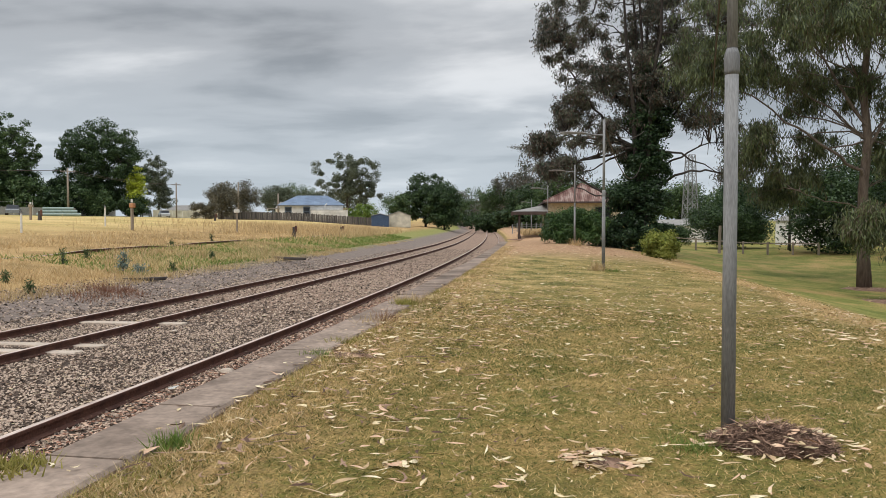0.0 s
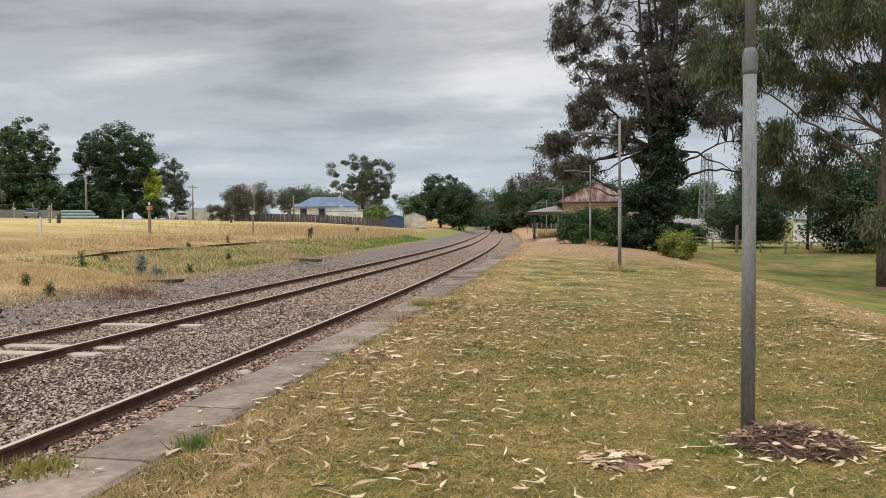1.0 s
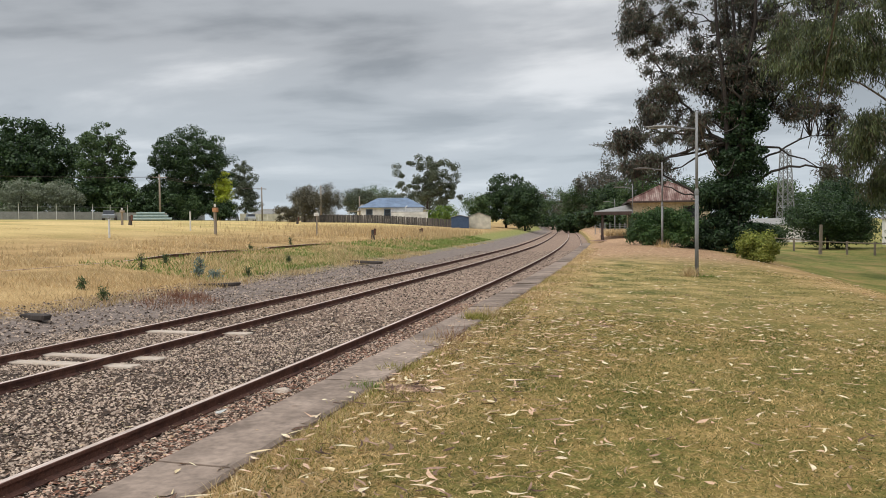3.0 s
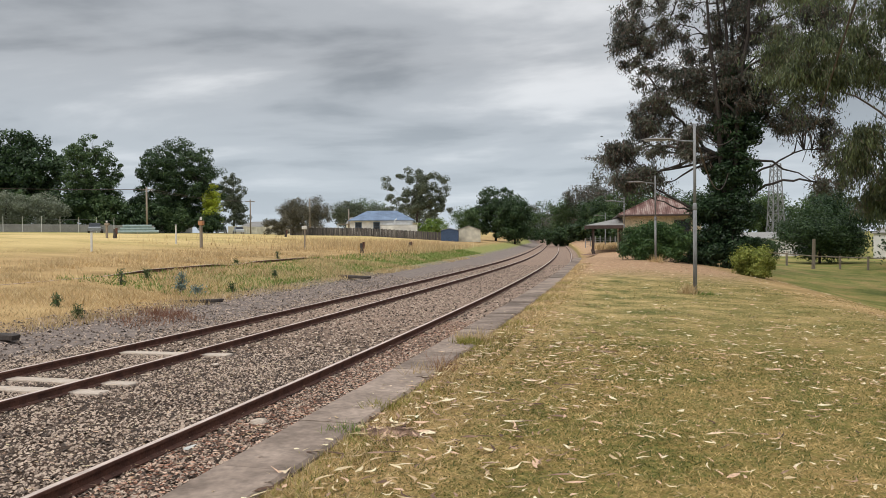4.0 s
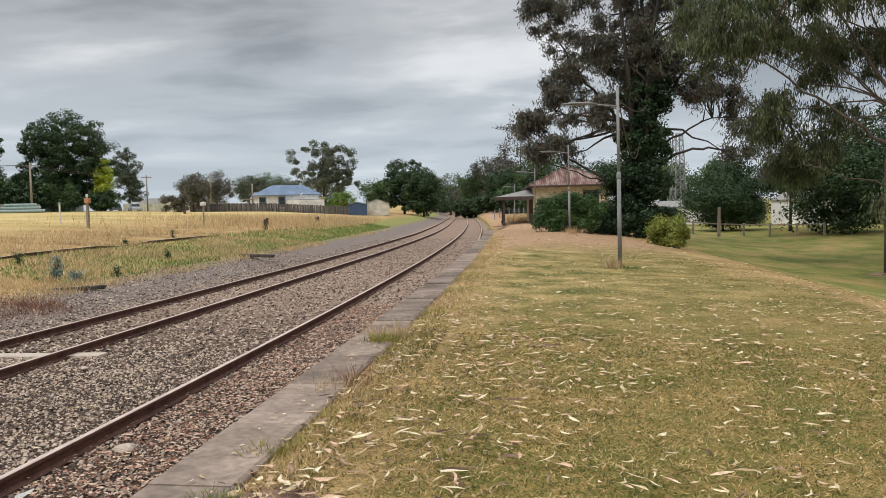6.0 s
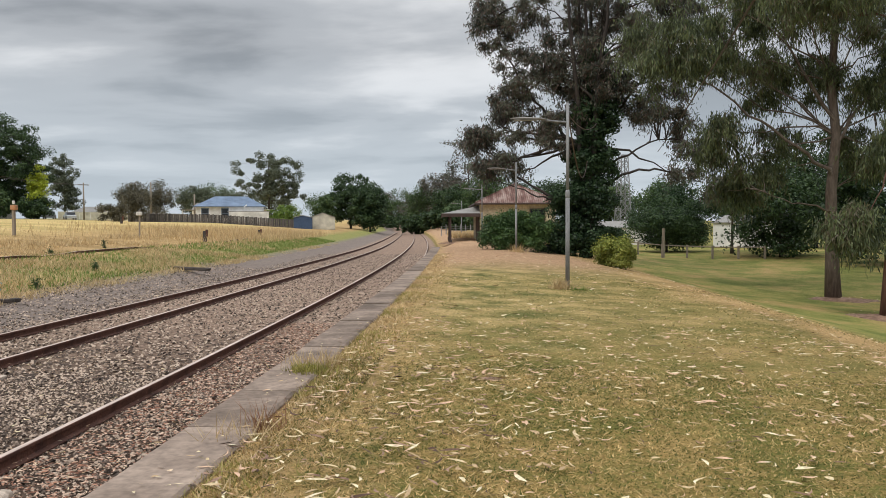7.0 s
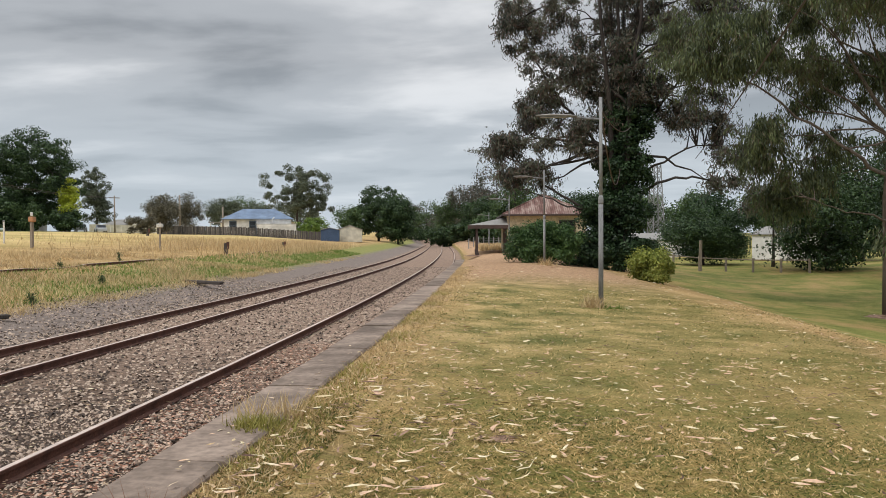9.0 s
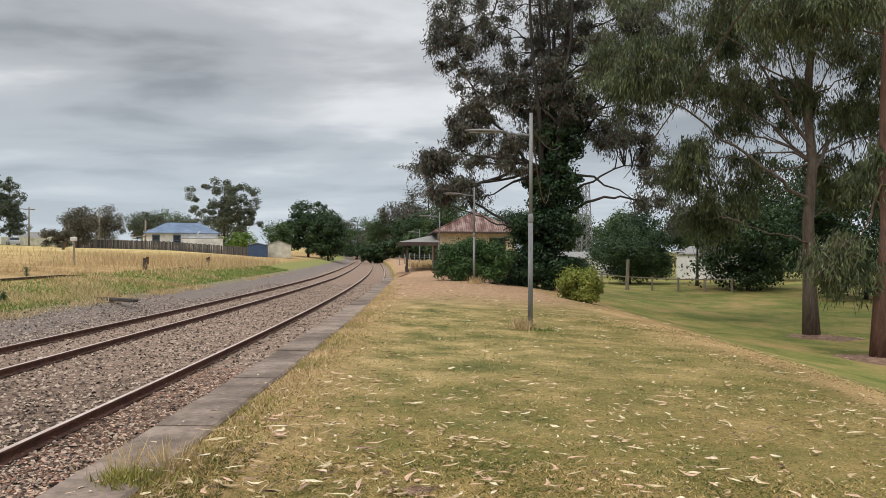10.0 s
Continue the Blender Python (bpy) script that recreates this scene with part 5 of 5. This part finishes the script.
for x, y, h in ((-16.7, 22.4, 0.62), (-17.6, 24.9, 0.45), (-14.7, 17.5, 0.40), (-13.3, 16.6, 0.42), (-14.0, 24.5, 0.45), (-19.5, 34, 0.5), (-21, 41, 0.6), (-15.6, 30.5, 0.5)):
    bush("weed", x, y, "upright dark green weed in dry grass", 0.27, 0.27, h * 1.05, 220, (0.09, 0.022), M_MIDGREEN, seed=int(h * 1000) + int(y), category="weed", group="weeds in the paddock", clumps=10, clump=0.11)
for x, y, h in ((-14.8, 22.8, 0.75), (-14.25, 22.9, 0.45)):
    bush("sapling", x, y, "blue-green gum sapling beside the gravel", 0.42, 0.4, h, 300, (0.08, 0.045), M_BLUEGUM, seed=int(h * 100), category="sapling", group="gum saplings", clumps=12, clump=0.12)

# ---- timber and scraps by the line ----


def beam(name, x, y, ln, w, h, turn, label, material, category="timber", tilt=0):
    z = ground_z(x, y)
    g = Geo().box(-ln / 2, -w / 2, 0, ln / 2, w / 2, h, min(w, h) * 0.18)
    for i, p in enumerate(g.v):
        g.v[i] = (p[0] + 0.03 * math.sin(p[1] * 40 + i), p[1] + 0.02 * math.sin(p[0] * 3), p[2] + 0.015 * math.sin(p[0] * 4 + 1))
    ob = tagged(new(name, g.mesh(name, material)), label, category)
    ob.matrix_basis = pose(x, y, z, 0, tilt, turn)
    return ob


beam("old_sleeper", -14.4, 34.8, 4.2, 0.20, 0.12, -33, "dark weathered timber lying on the gravel", M_BARK_DARK)
beam("old_sleeper", -13.3, 21.5, 1.4, 0.15, 0.10, 40, "dark broken timber at the gravel edge", M_BARK_DARK)
beam("old_sleeper", -12.5, 13.7, 0.75, 0.2, 0.13, -15, "short charred timber on the gravel", M_BARK_DARK)
beam("old_sleeper", -13.6, 13.3, 0.9, 0.2, 0.09, 12, "grey broken timber on the gravel", M_OLDPOST)
scrap = curls(np.array([-4.72]), np.array([8.14]), np.array([-0.755]), np.array([0.27]), np.array([0.05]), np.array([1.6]), np.array([0.1]))
tagged(new("bark_strip", array_mesh("bark_strip", *scrap, M_POSTWHITE)), "curled white bark strip beside the rail", "bark")
for i, (x, y, r) in enumerate(((-4.63, 9.43, 0.10), (-7.35, 12.9, 0.05), (-9.0, 21.0, 0.05))):
    bm = bmesh.new()
    bmesh.ops.create_icosphere(bm, subdivisions=2, radius=r)
    for q in bm.verts:
        q.co *= 1 + 0.22 * noise.noise(q.co * 14 + Vector((i, 0, 0)))
        q.co.z *= 0.5
    me = bpy.data.meshes.new("stone")
    bm.to_mesh(me); bm.free()
    me.materials.append(M_SLEEPER_PALE)
    ob = tagged(new("stone", me), "pale flat stone lying on the ballast", "stone")
    ob.matrix_basis = pose(x, y, ground_z(x, y) + 0.05, 0, 0, 40 * i)

# ---- posts in the paddock ----


def lever_stand(x, y, h, label, orange):
    z = ground_z(x, y)
    t = thing("signal_post", x, y, z - 0.05, random.uniform(-10, 10), label, "post", "railway posts in the paddock")
    part("post", Geo().box(-0.08, -0.08, 0, 0.08, 0.08, h * 0.78, 0.02), M_OLDPOST, t)
    hd = part("box", Geo().box(-0.15, -0.13, h * 0.74, 0.20, 0.13, h * 0.88, 0.03), orange, t, "weathered box")
    part("lamp", Geo().box(-0.06, -0.06, h * 0.90, 0.06, 0.06, h, 0.02), M_WHITE, hd, "pale lamp")
    return t


M_ORANGE = surf("faded_orange_paint", [(0.30, 0.13, 0.06), (0.46, 0.22, 0.10), (0.25, 0.17, 0.12)], scale=6, rough=0.7, bump=0.2)
lever_stand(-29.4, 46.4, 2.1, "old timber post with a weathered orange box", M_ORANGE)
lever_stand(-45.0, 56.5, 1.5, "short old grey post with a weathered timber box", M_OLDPOST)
t = thing("signal_post", -25.7, 54.2, ground_z(-25.7, 54.2) - 0.05, 8, "slim post with a small white box on top", "post", "railway posts in the paddock")
part("post", Geo().tube([(0, 0, 0), (0.03, 0, 1.9)], 0.06, 8), M_OLDPOST, t)
part("box", Geo().box(-0.18, -0.12, 1.55, 0.18, 0.12, 1.8, 0.03), M_POSTWHITE, t, "white box")
for x, y, h in ((-29.0, 35.7, 1.08), (-33.6, 49.7, 1.4)):
    t = thing("marker_post", x, y, ground_z(x, y) - 0.05, 0, "slim white marker post in dry grass", "post", "white marker posts")
    part("post", Geo().box(-0.05, -0.035, 0, 0.05, 0.035, h, 0.01), M_POSTWHITE, t)
    part("cap", Geo().box(-0.06, -0.045, h - 0.02, 0.06, 0.045, h + 0.08, 0.015), M_GALV, t, "dark band at the top")
for x, y, h in ((-21.8, 55.8, 0.8), (-45.2, 89.2, 0.8), (-43.0, 55.0, 0.8), (-23.6, 73.0, 0.68)):
    t = thing("stump", x, y, ground_z(x, y) - 0.05, 0, "rust-brown stump-like old point stand", "stump", "stumps in the paddock")
    g = Geo().tube([(0, 0, 0), (0.02, 0, h * 0.5), (0.0, 0.02, h)], [0.17, 0.14, 0.12], 9)
    part("stump_body", g, M_BARK_DARK, t)
    part("bracket", Geo().box(0.08, -0.06, h * 0.5, 0.24, 0.06, h * 1.12, 0.02), M_RAIL, t, "rusty bracket")

# ---- power poles and wires ----


def power_pole(x, y, h, turn, label, arms=True):
    t = thing("power_pole", x, y, ground_z(x, y) - 0.1, turn, label, "power pole", "street power poles")
    part("pole", Geo().tube([(0, 0, 0), (0, 0, h)], [0.19, 0.13], 10), M_OLDPOST, t, smooth=True)
    if not arms:
        return t
    arm = part("crossarm", Geo().box(-1.1, -0.06, h - 0.55, 1.1, 0.06, h - 0.42, 0.01), M_OLDPOST, t)
    for a in (-1.0, -0.45, 0.45, 1.0):
        part("insulator", Geo().tube([(a, 0, h - 0.42), (a, 0, h - 0.28)], [0.05, 0.035], 8), M_POSTWHITE, arm)
    return t


power_pole(-82.9, 112.8, 7.9, 40, "grey timber power pole beside the road")
power_pole(-91.0, 161.1, 8.0, 40, "grey timber power pole farther along the road")
power_pole(-119, 80, 8.0, 40, "grey timber power pole at the street corner")
power_pole(-66.5, 141.0, 7.4, 10, "bare timber pole behind the paling fence", False)
power_pole(-62.0, 150.0, 5.6, 10, "short bare timber pole behind the cottage", False)


def cable(name, a, b, sag, r, label, n=14):
    pts = [tuple(Vector(a).lerp(Vector(b), i / n) - Vector((0, 0, 4 * sag * (i / n) * (1 - i / n)))) for i in range(n + 1)]
    return tagged(new(name, Geo().tube(pts, r, 5).mesh(name, M_DARKTRIM)), label, "cable")


cable("overhead_cable", (0.475, 19.55, 3.6), (2.6, 37.0, 3.9), 1.0, 0.016, "slack black cable from the lamp post to the gum tree")
cable("overhead_cable", (0.475, 19.55, 3.5), (2.2, 30.0, 4.6), 0.25, 0.013, "thin cable from the lamp post into the tree")
cable("overhead_cable", (0.87, 4.86, 3.72), (5.6, 37.4, 4.3), 0.1, 0.013, "black cable from the lamp post top to the gum tree")
for k in (-1.0, 1.0):
    cable("power_line", (-82.9 + 0.7 * k, 112.8 + 0.6 * k, ground_z(-82.9, 112.8) + 7.4), (-119 + 0.7 * k, 80 + 0.6 * k, ground_z(-119, 80) + 7.5), 0.5, 0.03, "power line between street poles")
    cable("power_line", (-82.9 + 0.7 * k, 112.8 + 0.6 * k, ground_z(-82.9, 112.8) + 7.4), (-91 + 0.7 * k, 161 + 0.6 * k, ground_z(-91, 161) + 7.5), 0.5, 0.03, "power line between street poles")

# ---- low rail fence across the lawn ----
fx0, fy0, fx1, fy1 = 5.4, 49.4, 13.2, 47.2
rail_fence = thing("rail_fence", 0, 0, 0, 0, "low weathered post and rail fence across the lawn", "fence")
pts = []
for i in range(7):
    q = i / 6
    x, y = fx0 + (fx1 - fx0) * q, fy0 + (fy1 - fy0) * q
    z = ground_z(x, y)
    pts.append((x, y, z + 0.66))
    part("post", Geo().box(x - 0.055, y - 0.055, z - 0.1, x + 0.055, y + 0.055, z + 0.74, 0.015), M_OLDPOST, rail_fence)
part("top_rail", Geo().tube(pts, 0.03, 6), M_OLDPOST, rail_fence)
t = thing("timber_post", 7.9, 48.0, ground_z(7.9, 48.0) - 0.05, 0, "tall old grey timber post by the fence", "post")
part("post", Geo().tube([(0, 0, 0), (0.04, 0, 1.7)], [0.10, 0.08], 8), M_OLDPOST, t)

# ---- lattice tower ----
tx, ty = 10.6, 82.0
tz = ground_z(tx, ty)
tower = thing("lattice_tower", tx, ty, tz, 20, "slim grey steel lattice tower behind the shed", "tower")
H, B, T2 = 8.6, 0.68, 0.34
for sx in (-1, 1):
    for sy in (-1, 1):
        part("leg", Geo().tube([(sx * B, sy * B, 0), (sx * T2, sy * T2, H)], 0.055, 6), M_GALV, tower)
for k in range(9):
    z0, z1 = H * k / 9, H * (k + 1) / 9
    b0, b1 = B + (T2 - B) * k / 9, B + (T2 - B) * (k + 1) / 9
    g = Geo()
    for s in (-1, 1):
        g.tube([(-b0, s * b0, z0), (b1, s * b1, z1)], 0.028, 4).tube([(b0, s * b0, z0), (-b1, s * b1, z1)], 0.028, 4)
        g.tube([(s * b0, -b0, z0), (s * b1, b1, z1)], 0.028, 4).tube([(s * b0, b0, z0), (s * b1, -b1, z1)], 0.028, 4)
        g.tube([(-b1, s * b1, z1), (b1, s * b1, z1)], 0.028, 4)
    part("brace", g, M_GALV, tower)

# ---- street beyond the paddock ----
M_ROAD = surf("road_asphalt", [(0.10, 0.10, 0.10), (0.15, 0.148, 0.145)], scale=2, bump=0.2)
g = Geo()
rl, rr = [], []
for i in range(30):
    q = i / 29
    x, y = -135 + 60 * q, 66 + 82 * q
    rl.append((x, y)); rr.append((x - 4.5, y + 3.6))
v = [(x, y, ground_z(x, y) + 0.05) for x, y in rl] + [(x, y, ground_z(x, y) + 0.05) for x, y in rr] + [(x, y, ground_z(x, y) - 0.2) for x, y in rl] + [(x, y, ground_z(x, y) - 0.2) for x, y in rr]
f = [(i, i + 1, 31 + i, 30 + i) for i in range(29)] + [(i + 1, i, 60 + i, 61 + i) for i in range(29)]
tagged(new("road", g.add(v, f).mesh("road", M_ROAD)), "grey asphalt street beyond the paddock", "road", kind="structure")


def vehicle(x, y, turn, body, label, long=4.4, tall=1.45):
    t = thing("car", x, y, ground_z(x, y) + 0.02, turn, label, "car", "parked cars")
    w = 0.88
    part("body", Geo().prism([(-long / 2, 0.3), (long / 2, 0.3), (long / 2, 0.75), (long / 2 - 1.0, 0.9), (-long / 2 + 0.2, 0.92), (-long / 2, 0.75)], -w, w), body, t)
    part("cabin", Geo().prism([(-long / 2 + 0.35, 0.9), (long / 2 - 1.1, 0.9), (long / 2 - 1.75, tall), (-long / 2 + 0.9, tall)], -w + 0.1, w - 0.1), M_GLASS, t, "dark windows")
    part("roof", Geo().box(-long / 2 + 0.9, -w + 0.12, tall, long / 2 - 1.75, w - 0.12, tall + 0.05, 0.02), body, t)
    for sx in (-1, 1):
        for sy in (-1, 1):
            wh = part("wheel", Geo().tube([(sx * long * 0.3, sy * w - 0.1, 0.32), (sx * long * 0.3, sy * w + 0.1, 0.32)], 0.32, 14), M_DARKTRIM, t)
            part("rim", Geo().tube([(sx * long * 0.3, sy * (w + 0.01) - 0.1, 0.32), (sx * long * 0.3, sy * (w + 0.01) + 0.1, 0.32)], 0.18, 10), M_GALV, wh)
    return t


M_CARWHITE = surf("white_car_paint", [(0.62, 0.63, 0.64), (0.68, 0.68, 0.69)], scale=1, rough=0.25, bump=0)
M_CARGREY = surf("grey_car_paint", [(0.20, 0.21, 0.22), (0.26, 0.27, 0.28)], scale=1, rough=0.25, bump=0)
vehicle(-91.5, 149.5, 130, M_CARGREY, "grey parked car beyond the paddock")
vehicle(-88.5, 151.5, 130, M_CARWHITE, "white parked car beyond the paddock")
vehicle(-83.3, 101.0, 125, M_CARGREY, "dark car parked by the street fence")

# stacked green pipes by the street
M_PIPE = surf("green_plastic_pipe", [(0.20, 0.27, 0.25), (0.30, 0.37, 0.345)], scale=2, rough=0.5, bump=0.05)
pile = thing("pipe_stack", -78.4, 104.5, ground_z(-78.4, 104.5), 38, "stack of pale green pipes beside the street", "pipes")
for row, cnt in enumerate((4, 3, 2)):
    for i in range(cnt):
        yy2 = (i - cnt / 2) * 0.52
        part("pipe", Geo().tube([(-3.0 + 0.4 * row, yy2, 0.26 + 0.44 * row), (3.0 - 0.5 * row, yy2, 0.26 + 0.44 * row)], 0.25, 12), M_PIPE, pile)
# pale sheet fence and wire fence along the street
sheet = thing("sheet_fence", 0, 0, 0, 0, "long pale steel sheet fence along the street", "fence")
for i in range(19):
    q = i / 26
    x, y = -118 + 44 * q, 88 + 42 * q
    part("panel", Geo().box(0, -0.03, 0, 2.34, 0.03, 1.35, 0, pose(x, y, ground_z(x, y) - 0.05, 0, 0, 43.7)), M_ZINC, sheet)
sheet2 = thing("sheet_fence", 0, 0, 0, 0, "low pale fence before far houses", "fence")
for i in range(12):
    x, y = -98 + 2.2 * i, 163 + 0.5 * i
    part("panel", Geo().box(0, -0.03, 0, 2.15, 0.03, 1.7, 0, pose(x, y, ground_z(x, y) - 0.05, 0, 0, 13)), M_CREAMSHED, sheet2)
wire = thing("wire_fence", 0, 0, 0, 0, "tall wire mesh fence with cranked steel posts", "fence")
for i in range(16):
    q = i / 15
    x, y = -118 + 30 * q, 84 + 27 * q
    z = ground_z(x, y)
    part("post", Geo().tube([(x, y, z - 0.1), (x, y, z + 2.2), (x + 0.25, y - 0.25, z + 2.5)], 0.045, 6), M_POSTWHITE, wire)
for h in (0.2, 1.1, 2.1):
    part("wire", Geo().tube([(-118 + 30 * i / 15, 84 + 27 * i / 15, ground_z(-118 + 2 * i, 84 + 27 * i / 15) + h) for i in range(16)], 0.02, 4), M_GALV, wire)

# ---- beyond the verandah ----
mulch = heap("mulch_bed", -4.9, 62.0, 1.3, 0.10, 300, 20, "dark mulch bed round the verandah post")
back = thing("mesh_fence", 0, 0, 0, 0, "low grey mesh fence beyond the station", "fence")
for i in range(12):
    x, y = -9.0 + 0.6 * i, 98.0
    z = ground_z(x, y)
    part("post", Geo().box(x - 0.05, y - 0.05, z - 0.1, x + 0.05, y + 0.05, z + 1.2, 0.01), M_GALV, back)
for h in (0.15, 0.4, 0.65, 0.9, 1.15):
    part("wire", Geo().tube([(-9.0, 98.0, ground_z(-9.0, 98) + h), (-2.4, 98.0, ground_z(-2.4, 98) + h)], 0.02, 4), M_GALV, back)
n = 5000
py = cover.uniform(74, 97, n)
px = rail_xs(py) + cover.uniform(4.0, 9.0, n)
v, f = blades(px, py, cover.uniform(0.15, 0.6, n), np.full(n, 0.035), 0.3)
stuff("dry_grass", v, f, M_STRAW, "dry grass beyond the station", "grass")
n = 9000
py = cover.normal(size=n) * 11 + 76
px = rail_xs(py) - 10.5 - np.abs(cover.normal(size=n)) * 8
v, f = blades(px, py, cover.uniform(0.2, 0.8, n), np.full(n, 0.022), 0.3)
stuff("tall_grass", v, f, M_STRAW, "tall pale seeding grass along the old siding", "grass")
